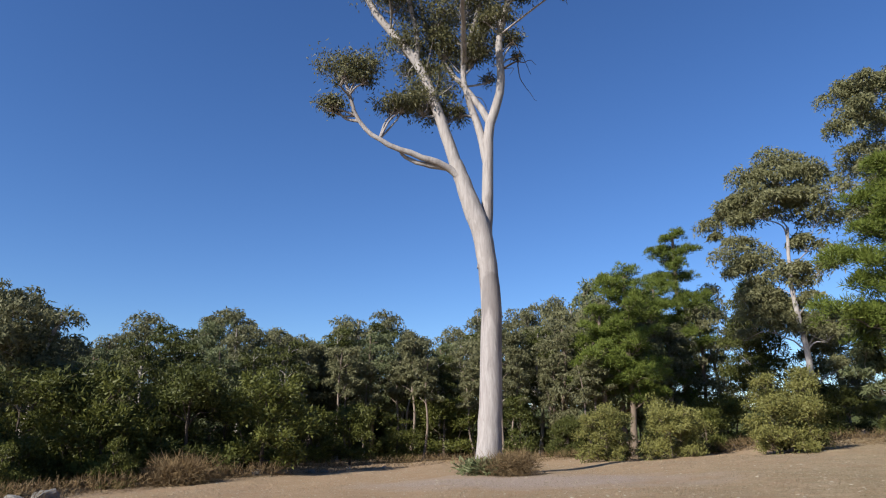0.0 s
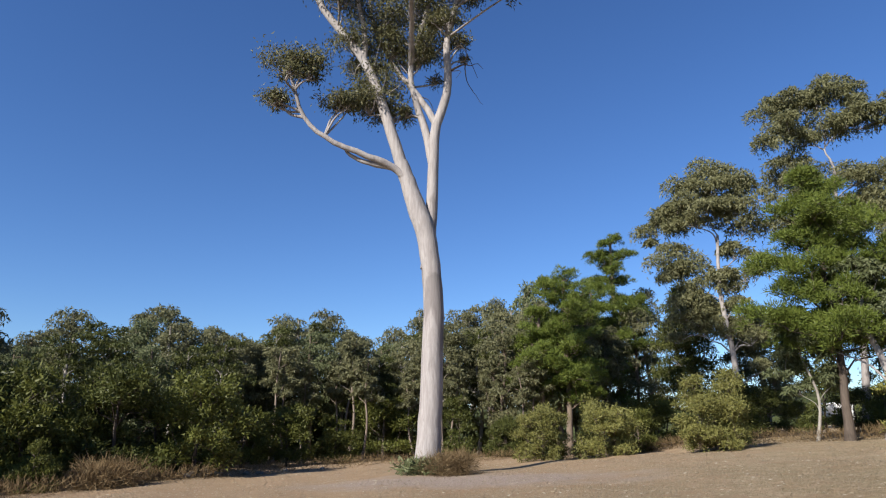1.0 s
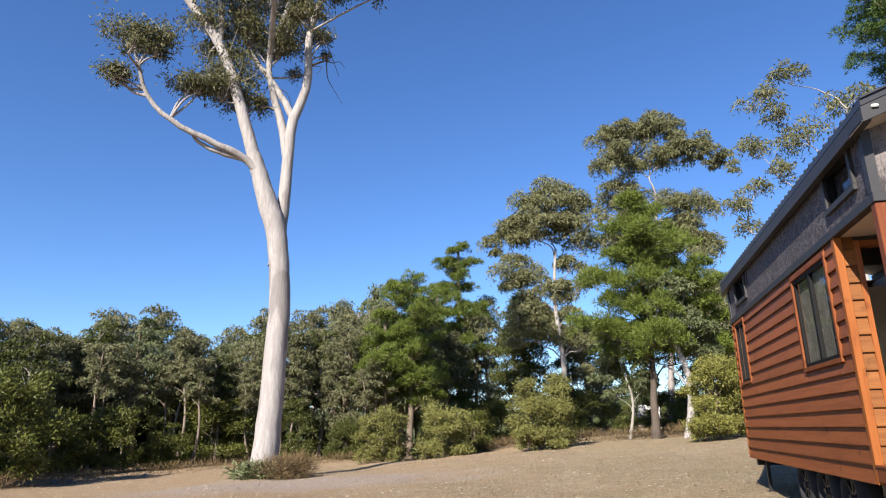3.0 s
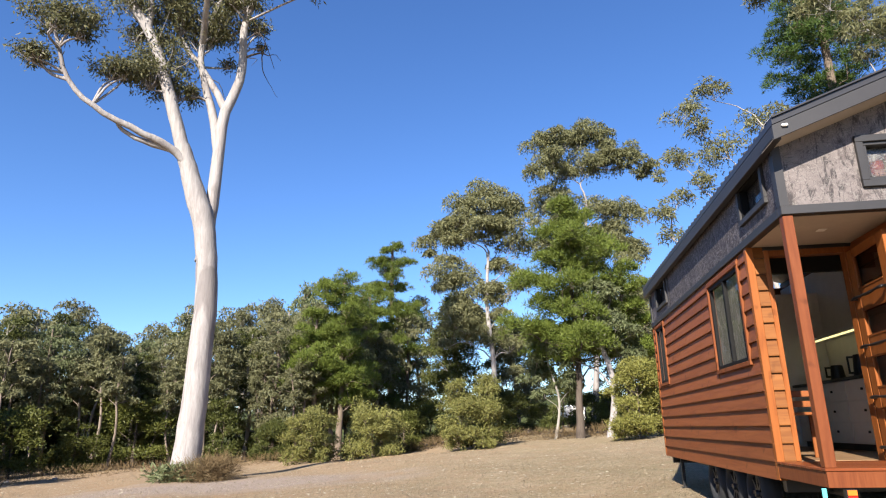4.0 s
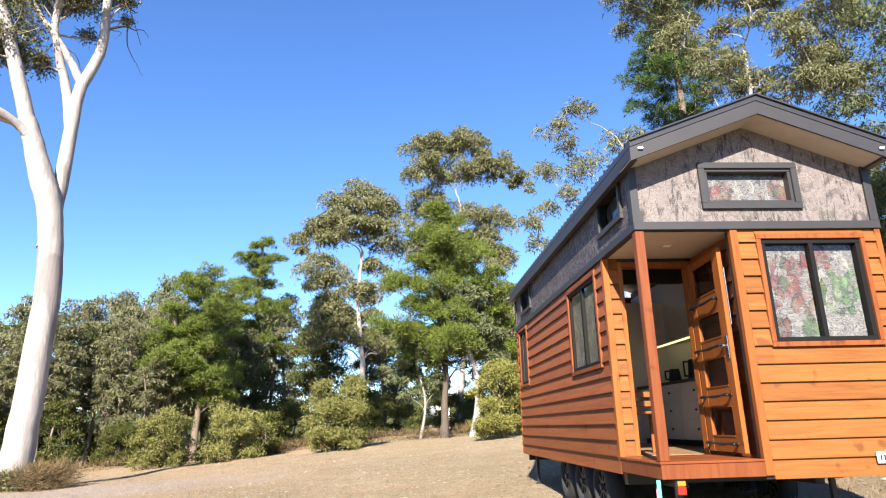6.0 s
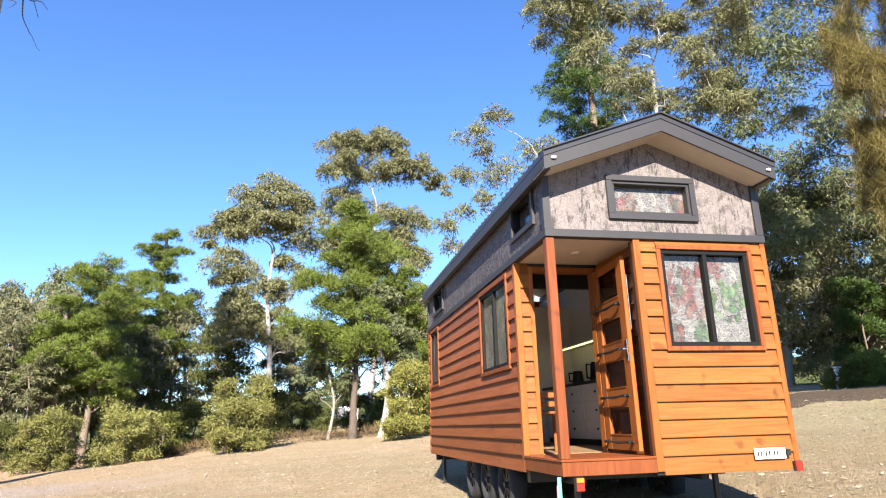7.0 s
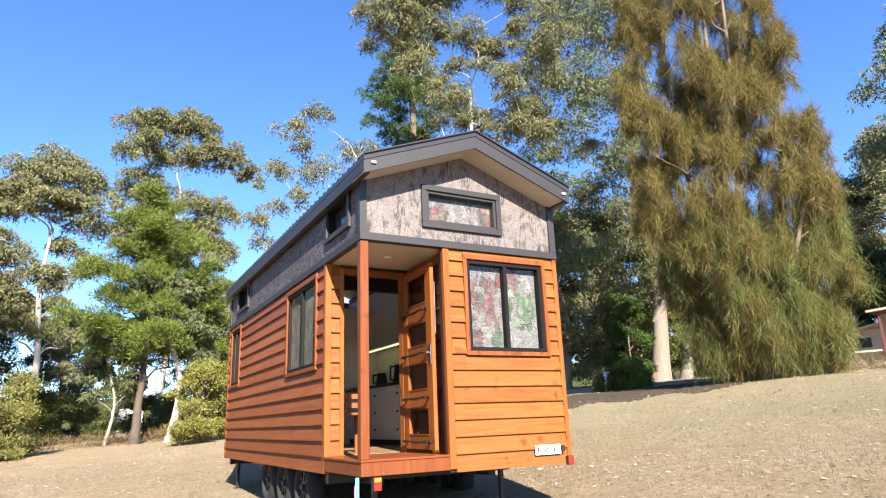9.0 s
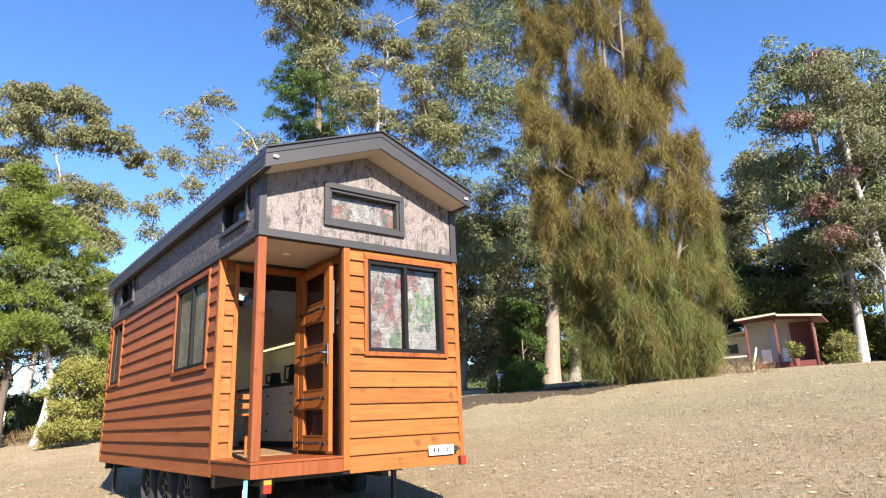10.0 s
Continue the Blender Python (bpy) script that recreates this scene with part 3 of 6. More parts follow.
bush(8.3, 30, 3.7, 1.6, 44, LEAF_RUST, 12000, "small tree with yellow-green and rusty leaves")
bush(-11.6, 38, 2.4, 1.2, 45, LEAF_ACACIA)
bush(-22.5, 44, 2.6, 1.5, 46, LEAF_DARK)

# trees behind the little house
gum(19.8, 31, 15, 4, 51, trunk_r=0.16, fill=False, lobes=[(-2.6, -1, 14.3, 1.0, 0.8), (-1.3, -0.8, 15.0, 1.1, 0.8), (-2.0, -0.6, 13.4, 0.8, 0.9), (-3.2, -1, 12.0, 0.9, 0.8), (-4.4, -1, 9.4, 0.9, 0.7), (-3.5, -0.5, 10.2, 0.8, 0.8),
    (-3.8, -0.8, 8.4, 0.8, 0.8), (-1.0, 0, 12.3, 1.3, 0.8), (0.6, 0, 13.6, 1.3, 0.8), (-0.5, 0, 9.0, 1.4, 0.8), (1.6, 0, 10.5, 1.6, 0.8), (-2.4, -0.4, 10.8, 0.8, 0.9)], leaf=LEAF_GUM_WARM, bark=BARK_WHITE, count=3600, size=(0.24, 0.08), per=20)
pine(26.3, 36, 24.5, 3.3, 52, n=44, low=0.3, top=0.6, leaf=LEAF_DARKPINE, count=26000, trunk_r=0.35, label="tall dark green pine behind the house")
gum(34.0, 27, 20, 6, 53, lean=-0.9, lobes=[(-5.2, -0.5, 18.2, 1.3, 0.5), (-4.0, 0, 19.0, 1.3, 0.5), (-2.8, 0.4, 17.6, 1.4, 0.5), (-2.6, 0, 19.8, 1.4, 0.5), (-1.0, 0.5, 20.4, 1.5, 0.5), (-3.2, 0.2, 15.8, 1.1, 0.5),
    (0.8, 0, 20.6, 1.4, 0.5), (-0.6, 0.6, 17.4, 1.1, 0.5), (0.9, 0.4, 16.4, 1.1, 0.5), (2.6, 0, 19.4, 1.4, 0.5), (-1.6, 0, 13.6, 1.1, 0.5), (0.2, 0.3, 12.2, 1.1, 0.5), (1.6, 0, 14.4, 1.2, 0.5),
    (2.8, 0.4, 16.6, 1.2, 0.5), (2.6, 0, 11.6, 1.2, 0.6)], leaf=LEAF_GUM_WARM, bark=BARK_WHITE, count=22000, size=(0.26, 0.07), per=16, trunk_r=0.2, label="spreading gum tree with white limbs behind the house")
gum(46.9, 33, 21, 7, 54, lean=0.3, extra=[([(0.1, 0, 3.0), (0.7, -0.2, 4.2), (1.6, -0.3, 6.0), (2.2, 0, 9.0)], 0.2, 0.09)],
    lobes=[(-1.0, 0.9, 4.6, 1.0, 0.6), (1.2, 0.6, 4.9, 1.0, 0.6), (0.4, -1.0, 5.4, 0.9, 0.6), (-2.24, -1.65, 5.9, 1.18, 0.6), (-0.472, -1.89, 6.61, 1.18, 0.6), (-4.01, -1.18, 5.9, 1.3, 0.6), (1.06, -1.42, 7.32, 1.18, 0.6), (-5.43, -0.708, 14.4, 1.53, 0.5), (-4.01, -0.59, 16, 1.77, 0.55), (-2.36, 0, 17, 1.89, 0.55), (-4.72, 0, 12, 1.53, 0.6), (-2.83, 0.236, 13.2, 1.77, 0.6), (-0.472, 0.236, 15.3, 1.89, 0.6),
    (-3.78, 0.354, 9.68, 1.53, 0.6), (-1.65, 0, 10.4, 1.65, 0.6), (0.708, 0.472, 12, 1.89, 0.6), (-3.07, 0.354, 20.1, 1.89, 0.55), (-0.708, 0.354, 19.6, 1.89, 0.55), (1.65, 0.236, 18.2, 1.89, 0.6), (-1.42, 0.472, 22.7, 2.01, 0.5),
    (0.944, 0.472, 22.2, 2.01, 0.5), (1.65, 0.354, 8.97, 1.42, 0.6), (-4.01, 0.944, 7.55, 1.42, 0.7)], leaf=LEAF_GUM, bark=BARK_BUFF, count=22000, size=(0.27, 0.085), per=16, trunk_r=0.4,
    label="large gum tree with a thick grey-brown trunk")


def sheoak():
    """A she-oak with several stems, feathery brown-green needles in upright plumes and a skirt to the ground."""
    rng = np.random.default_rng(61)
    rise = [0.4, 2.0, 3.4, 5.3, 8.7, 11, 13, 16, 18]
    west = [-0.6, -1.1, -1.6, -2.3, -2.6, -2.5, -2.2, -1.9, -1.4]
    east = [2.3, 2.9, 3.2, 3.1, 2.3, 2.3, 1.9, 1.3, 0.9]
    lobes = []
    for k in range(290):
        z = 0.5 + 16.6 * rng.random() ** 1.15
        if z > 10.5 and rng.random() < 0.55:
            continue
        u = rng.beta(0.8, 0.8)
        x = np.interp(z, rise, west) * (1 - u) + np.interp(z, rise, east) * u
        deep = 0.55 * (np.interp(z, rise, east) - np.interp(z, rise, west)) / 2 * math.sqrt(max(0.1, 1 - (2 * u - 1) ** 2))
        r = rng.uniform(0.5, 1.0)
        lobes.append((x, rng.uniform(-1, 1) * deep, z, r, 1.5))
    for x, z, up in ((-2.2, 12.6, 2.6), (-1.3, 14.5, 3.0), (-0.3, 15.5, 3.2), (0.5, 16.0, 3.0), (1.2, 14.8, 3.4), (1.9, 12.0, 2.2), (2.5, 9.6, 2.2), (2.9, 6.6, 1.6)):
        for q in range(7):                      # plumes that stand out of the top
            lobes.append((x + rng.normal(0, 0.16), rng.normal(0, 0.3), z + up * q / 6, 0.62 - 0.06 * q, 1.6))
    stems = [([(0.1, 0, 0.2), (u * 0.5, v, h * 0.3), (u * 0.9, v, h * 0.7), (u, v, h)], 0.13, 0.025)
             for u, v, h in ((-1.2, 0.2, 16.5), (1.2, -0.2, 17.0), (2.4, 0.3, 11.0), (-2.1, 0.4, 14), (0.5, -0.5, 18), (2.6, -0.4, 7.5))]
    t = tree("sheoak_tree", "dense she-oak with drooping brown-green needles", "tree", polar(53.3, 22), lobes, upright(15.5, 0.3), 0.2, LEAF_CAS, BARK_BROWN, 61, "droop", 330000, (0.4, 0.014), 9,
             facing(54.0), extra=stems, shell=0.25, fill=False)
    low = [b for b in lobes if b[2] < 4.5]
    cen, spr, own = clumps(rng, low, 10, 0.4)
    v, f = leaves(rng, cen, spr, 70000, (0.4, 0.013), "droop", True)
    child("lower_foliage", mesh_np("lower_foliage", v, f, [LEAF_CAS_GREEN]), t, "greener hanging lower needles")


sheoak()
bush(44.7, 33, 5.0, 1.3, 62, LEAF_DARKPINE, 14000, "dense dark green conical shrub", name="conifer_shrub")
bush(44.6, 26.5, 1.2, 0.8, 63, LEAF_PINE, 5000, "low bright green shrub in tree shade")
bush(43.0, 26.5, 0.9, 0.7, 64, LEAF_ACACIA, 4000, "low green shrub in tree shade")
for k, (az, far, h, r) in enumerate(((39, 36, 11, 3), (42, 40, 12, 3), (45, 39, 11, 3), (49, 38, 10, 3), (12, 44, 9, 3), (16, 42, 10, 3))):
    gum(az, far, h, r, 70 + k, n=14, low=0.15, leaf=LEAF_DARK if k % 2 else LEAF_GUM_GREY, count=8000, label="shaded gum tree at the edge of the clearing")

# right of the clearing, round the sheds
gum(66.0, 60, 20.0, 4.6, 81, size=(0.4, 0.15), n=11, low=0.35, leaf=LEAF_GUM_WARM, bark=BARK_WHITE, count=13000, label="tall gum tree with forked white trunks behind the shed")
gum(63.0, 62, 17, 3.5, 82, size=(0.44, 0.17), n=13, low=0.35, leaf=LEAF_GUM_GREY, bark=BARK_GREY, count=9000)
gum(70.6, 47, 22.8, 4.6, 83, size=(0.4, 0.15), n=13, low=0.3, leaf=LEAF_GUM, bark=BARK_WHITE, count=13000)
blushed = gum(72.6, 44, 19.5, 3.4, 84, n=13, low=0.35, leaf=LEAF_GUM_GREY, bark=BARK_WHITE, count=9000, label="slender gum with patches of pinkish new leaves")
v, f = leaves(np.random.default_rng(84), [(-2.6, -1.5, 15.2), (-2.1, -1.8, 14.9), (-1.9, -2, 9.6), (-2.4, -1.8, 9.2), (-1.4, -2.2, 7.4), (-0.3, -2, 11.0), (-0.6, -1, 19.0)], [0.7, 0.6, 0.7, 0.6, 0.7, 0.5, 0.6], 1500, (0.3, 0.11), "gum", True)
child("new_leaves", mesh_np("new_leaves", v, f, [LEAF_PINK]), blushed, "pinkish new leaves")
gum(77, 48, 20, 4.6, 85, size=(0.4, 0.15), n=11, low=0.3, leaf=LEAF_GUM, bark=BARK_GREY, count=10000)
gum(68.5, 58, 11, 3.2, 86, size=(0.44, 0.17), n=12, low=0.2, leaf=LEAF_ACACIA, bark=BARK_GREY, count=9000)
gum(63.5, 56, 9, 3.2, 87, size=(0.44, 0.17), n=12, low=0.2, leaf=LEAF_DARK, bark=BARK_GREY, count=8000)
bush(69.5, 38, 1.9, 0.8, 88, LEAF_BUSH, 1500, "young leafy sapling beside the shed", name="sapling")

# ---- forest edge on the low side ----
FOREST_AZ = [-110, -66, -62.5, -55, -52, -46.4, -45, -40.3, -37, -33.9, -30.3, -27, -23, -19.6, -12, 0, 12]
FOREST_EL = [9.0, 8.8, 6.9, 9.0, 8.8, 9.0, 7.8, 9.9, 9.0, 8.1, 9.0, 10.4, 11.0, 11.6, 10.5, 9.0, 9.0]


def forest():
    rng = np.random.default_rng(5)
    kinds = []
    for k, (leaf, bark, low) in enumerate(((LEAF_GUM_GREY, BARK_GREY, 0.4), (LEAF_GUM, BARK_BROWN, 0.35), (LEAF_GUM_GREY, BARK_BROWN, 0.3), (LEAF_DARK, BARK_GREY, 0.25), (LEAF_GUM_GREY, BARK_GREY, 0.5))):
        r = np.random.default_rng(100 + k)
        kinds.append(tree("gum_tree", "forest gum tree with a grey trunk and grey-green crown", "tree", polar(-24 - 9 * k, 56 + k), gum_lobes(r, 10.0, 2.3, 22, low), upright(9.2, 0.3 * (k - 2), 0.25), 0.16,
                          leaf, bark, 100 + k, "gum", 7500, (0.22, 0.09), 14, 30 * k, group="forest edge", twigs=2, fill=False))
    for row, (far, step, scale) in enumerate(((50, 2.6, 0.86), (56, 2.9, 0.97), (66, 3.2, 1.05))):
        az = -78.0
        while az < -17 + row * 3:
            az += step * (0.7 + 0.6 * rng.random())
            el = np.interp(az, FOREST_AZ, FOREST_EL) * scale * (0.86 + 0.3 * rng.random())
            d = far * (0.95 + 0.1 * rng.random()) * (0.82 if az < -45 else 1.0)
            x, y = polar(az, d)
            z = float(land(x, y)) - 0.2
            h = d * math.tan(radians(el)) + 1.07 - z
            s = h / 10.0
            copy_thing(kinds[rng.integers(0, 5)], pose(x, y, z, 0, 0, rng.random() * 360) @ Matrix.Diagonal((min(s, 1.25), min(s, 1.25), s, 1)))
    # wattles and scrub in front of the tall trees
    scrub = []
    for k, leaf in enumerate((LEAF_ACACIA, LEAF_DARK, LEAF_ACACIA)):
        r = np.random.default_rng(130 + k)
        scrub.append(tree("wattle_tree", "dense dark green wattle tree at the forest edge", "tree", polar(-60 + 6 * k, 30 + k), bush_lobes(r, 5.0, 2.2, 18), upright(3.4), 0.1, leaf, BARK_DARK, 130 + k,
                          "bush", 7000, (0.2, 0.09), 20, 40 * k, group="forest edge", shell=0.3, fill=False, twigs=2))
    for az, far, h in ((-74, 27, 5.2), (-69, 27, 4.6), (-65.5, 29, 4.4), (-62.5, 31, 4.8), (-57.5, 32, 5.0), (-54, 33, 4.8), (-51, 34, 4.2), (-59, 27, 2.0), (-66, 25, 2.0), (-48, 37, 4.2), (-44.5, 40, 3.8),
                       (-41, 42, 4.0), (-37, 44, 3.4), (-33, 47, 4.6), (-29, 48, 3.4), (-26.5, 47, 4.4), (-23, 49, 3.6), (-20, 51, 3.0), (-16, 52, 3.4), (-10, 50, 3.4), (-3.5, 50, 3.6), (6, 52, 4), (10, 50, 5),
                       *((-76 + 3.1 * k, 50 + 9 * rng.random(), 5.2 + 1.5 * rng.random()) for k in range(14)), *((-15 + 1.9 * k, 44 + 12 * rng.random(), 2.4 + 1.8 * rng.random()) for k in range(14)), *((12 + 4.5 * k, 47 + 6 * rng.random(), 5.5 + 2 * rng.random()) for k in range(16))):
        x, y = polar(az, far)
        s = h / 5.0
        w = s * (0.85 + 0.4 * rng.random())
        copy_thing(scrub[rng.integers(0, 3)], pose(x, y, float(land(x, y)) - 0.15, 0, 0, rng.random() * 360) @ Matrix.Diagonal((w, w, s, 1)))
    # slim pale-stemmed saplings and dark undergrowth along the edge
    sapling = tree("gum_sapling", "slim forest gum with a bare pale stem and small crown", "tree", polar(-36, 47), gum_lobes(np.random.default_rng(160), 9.0, 1.5, 12, 0.6), upright(8.4, 0.5, 0.25), 0.11,
                   LEAF_GUM_GREY, BARK_BUFF, 160, "gum", 3600, (0.26, 0.09), 12, 0, group="forest edge", twigs=1, fill=False)
    for az in np.arange(-47, -19, 1.55):
        x, y = polar(az + rng.normal(0, 0.4), 45 + 5 * rng.random())
        s = 0.7 + 0.35 * rng.random()
        copy_thing(sapling, pose(x, y, float(land(x, y)) - 0.15, rng.normal(0, 2.5), rng.normal(0, 2.5), rng.random() * 360) @ Matrix.Diagonal((s, s, s, 1)))
    under = tree("shrub", "dark undergrowth shrub beneath the forest trees", "bush", polar(-40, 52), bush_lobes(np.random.default_rng(170), 5.0, 2.2, 14), upright(3.0), 0.08, LEAF_DARK, BARK_DARK, 170,
                 "bush", 2600, (0.36, 0.16), 14, 0, group="forest edge", shell=0.3, fill=False, twigs=1)
    for az in np.arange(-70, -18, 1.7):
        x, y = polar(az + rng.normal(0, 0.4), (36 if az < -52 else 43 if az < -44 else 52) + 3 * rng.random())
        s = 0.42 + 0.2 * rng.random()
        copy_thing(under, pose(x, y, float(land(x, y)) - 0.25, 0, 0, rng.random() * 360) @ Matrix.Diagonal((s * 1.5, s * 1.5, s, 1)))


forest()
gum(-66.5, 33, 8.2, 2.6, 150, n=10, low=0.5, leaf=LEAF_GUM_GREY, bark=BARK_GREY, count=7000, trunk_r=0.2, lean=1.6, label="leaning grey gum at the forest edge")


def backdrop():
    """Low wooded hills that close the view all round, higher on the far right."""
    n, rows = 240, 7
    rng = np.random.default_rng(77)
    az = np.linspace(0, 2 * np.pi, n, endpoint=False)
    deg = (np.degrees(az) + 180) % 360 - 180
    crest = 150 * np.tan(np.radians(2.6 + 3.4 * np.exp(-((deg - 48) / 14) ** 2) + 4.6 * np.exp(-((deg - 74) / 16) ** 2) + 0.5 * np.sin(az * 5) + 0.3 * np.sin(az * 17 + 1)))
    v = []
    for k in range(rows):
        s = k / (rows - 1)
        far = 130 + 60 * s
        h = crest * math.sin(s * math.pi / 2) + rng.normal(0, 0.5, n) * (s > 0)
        v.append(np.column_stack([far * np.sin(az), far * np.cos(az), land(far * np.sin(az), far * np.cos(az)) * (1 - s) - 2 * (k == 0) + h + 1.0 * s]))
    v = np.concatenate(v)
    f = [(k * n + j, k * n + (j + 1) % n, (k + 1) * n + (j + 1) % n, (k + 1) * n + j) for k in range(rows - 1) for j in range(n)]
    m = Mat("far_woods", 0.95, spec=0.05)
    a = m.noise(m.coords(), 0.25, 6, 0.75)
    m.colour(m.ramp(a, [(0.3, (0.025, 0.035, 0.012)), (0.55, (0.075, 0.085, 0.032)), (0.75, (0.14, 0.14, 0.06))])).bump(a, 1.0, 2.0)
    ob = new("backdrop", mesh_np("backdrop", v, f, [m.mat]))
    tagged(ob, "distant low wooded hills round the clearing", "hills", kind="structure")


backdrop()


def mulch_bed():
    """Shade below the trees on the rise, laid as a dark coloured strip."""
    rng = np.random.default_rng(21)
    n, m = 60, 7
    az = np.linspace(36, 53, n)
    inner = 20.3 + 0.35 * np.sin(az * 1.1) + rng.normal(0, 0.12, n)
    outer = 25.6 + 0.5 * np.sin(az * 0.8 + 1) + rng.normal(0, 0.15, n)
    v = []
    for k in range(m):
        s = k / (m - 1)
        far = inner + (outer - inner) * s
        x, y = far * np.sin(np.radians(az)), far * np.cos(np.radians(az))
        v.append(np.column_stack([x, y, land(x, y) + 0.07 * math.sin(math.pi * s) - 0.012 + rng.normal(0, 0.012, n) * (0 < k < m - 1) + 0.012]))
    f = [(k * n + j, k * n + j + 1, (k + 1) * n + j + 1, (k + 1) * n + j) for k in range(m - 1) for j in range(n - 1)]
    mat = Mat("painted_shade", 0.95, spec=0.1)
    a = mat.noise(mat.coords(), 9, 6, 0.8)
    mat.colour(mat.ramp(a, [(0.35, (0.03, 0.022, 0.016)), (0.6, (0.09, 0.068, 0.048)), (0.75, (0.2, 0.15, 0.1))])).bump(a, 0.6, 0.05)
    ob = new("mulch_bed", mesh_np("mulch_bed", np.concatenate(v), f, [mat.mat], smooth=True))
    tagged(ob, "dark strip laid as painted shade below trees on the rise", "mulch", kind="structure")


mulch_bed()


# ---- the little house on wheels ----
def wood_mat(name, dark, mid, light, along="x", rough=0.5):
    m = Mat(name, rough, spec=0.22)
    scale = {"x": (0.9, 14, 14), "y": (14, 0.9, 14), "z": (14, 14, 0.9)}[along]
    v = m.coords(scale)
    grain = m.noise(v, 1.5, 6, 0.65, 1.2)
    c = m.ramp(grain, [(0.28, dark), (0.52, mid), (0.8, light)])
    knots = m.noise(m.coords(), 5.5, 2, 0.5)
    c = m.mix(m.ramp(knots, [(0.64, (0, 0, 0)), (0.72, (1, 1, 1))]), c, m.mix(0.6, c, tuple(x * 0.55 for x in dark)))
    hue = m.node("ShaderNodeHueSaturation")
    mul = m.node("ShaderNodeMapRange")
    m.link(m.random(), mul.inputs[0])
    mul.inputs[3].default_value, mul.inputs[4].default_value = 0.82, 1.14
    m.link(mul.outputs[0], hue.inputs["Value"])
    m.link(c, hue.inputs["Color"])
    m.colour(hue.outputs[0]).bump(grain, 0.12, 0.004)
    return m.mat


BOARD_X = wood_mat("cedar_boards", (0.137, 0.0438, 0.00918), (0.2, 0.0703, 0.0151), (0.238, 0.0915, 0.0226), "x")
BOARD_Y = wood_mat("cedar_boards_side", (0.151, 0.0411, 0.0125), (0.214, 0.0649, 0.0202), (0.256, 0.0848, 0.0277), "y")
TRIM_Z = wood_mat("cedar_trim", (0.165, 0.0454, 0.0101), (0.228, 0.0695, 0.0151), (0.265, 0.0864, 0.021), "z")
POST = wood_mat("cedar_post", (0.128, 0.0325, 0.0101), (0.182, 0.0498, 0.0151), (0.214, 0.0649, 0.021), "z")
TRIM_SIDE = wood_mat("cedar_side_trim", (0.119, 0.0303, 0.00836), (0.191, 0.0541, 0.0147), (0.228, 0.0734, 0.021), "z")
DECK_WOOD = wood_mat("merbau_deck", (0.0976, 0.0216, 0.00758), (0.173, 0.046, 0.0152), (0.227, 0.0704, 0.0244), "x", 0.35)


def plain(name, colour, rough=0.5, metal=0.0, vary=0.12, bump=0.0, spec=0.5, scale=6.0):
    m = Mat(name, rough, metal, spec)
    n = m.noise(m.coords(), scale, 5, 0.65)
    lo, hi = tuple(c * (1 - vary) for c in colour), tuple(min(1, c * (1 + vary)) for c in colour)
    m.colour(m.ramp(n, [(0.3, lo), (0.7, hi)]))
    if bump:
        m.bump(m.noise(m.coords(), scale * 12, 3), bump, 0.004)
    return m.mat


CHARCOAL = plain("charcoal_steel", (0.025, 0.0223, 0.0223), 0.5, 0.0, 0.1)
ROOFING = plain("charcoal_roofing", (0.0299, 0.0283, 0.0305), 0.4, 0.1, 0.1)
SOFFIT = plain("cream_soffit", (0.42, 0.36, 0.30), 0.7, 0, 0.05)
BLACK = plain("black_steel", (0.014, 0.014, 0.015), 0.4, 0, 0.2)
BLACKFRAME = plain("black_window_frame", (0.009, 0.0085, 0.0085), 0.55, spec=0.12)
RUBBER = plain("tyre_rubber", (0.018, 0.018, 0.019), 0.85, 0, 0.2, 0.3)
RIM = plain("dark_alloy", (0.03, 0.03, 0.033), 0.4, 0.5)
CHROME = plain("chrome", (0.75, 0.75, 0.76), 0.2, 1.0, 0.03)
WHITE = plain("white_paint", (0.78, 0.77, 0.74), 0.5, 0, 0.04)
OFFWHITE = plain("white_lining", (0.80, 0.77, 0.72), 0.6, 0, 0.04)
GREY = plain("grey_paint", (0.3, 0.32, 0.34), 0.6)
REDLENS = plain("red_lens", (0.55, 0.02, 0.012), 0.2)
AMBER = plain("amber_lens", (0.7, 0.16, 0.02), 0.2)
TEAL = plain("teal_webbing", (0.10, 0.42, 0.40), 0.8)
PINK = plain("pink_webbing", (0.6, 0.2, 0.3), 0.8)
MAROON = plain("maroon_paint", (0.125, 0.0299, 0.0229), 0.7, 0, 0.15)
CREAM = plain("cream_paint", (0.359, 0.315, 0.245), 0.7, 0, 0.08)
FLOORING = wood_mat("timber_floor", (0.15, 0.08, 0.04), (0.25, 0.15, 0.08), (0.33, 0.2, 0.11), "y", 0.45)
STONE = plain("grey_stone", (0.179, 0.169, 0.152), 0.9, 0, 0.3, 0.5)


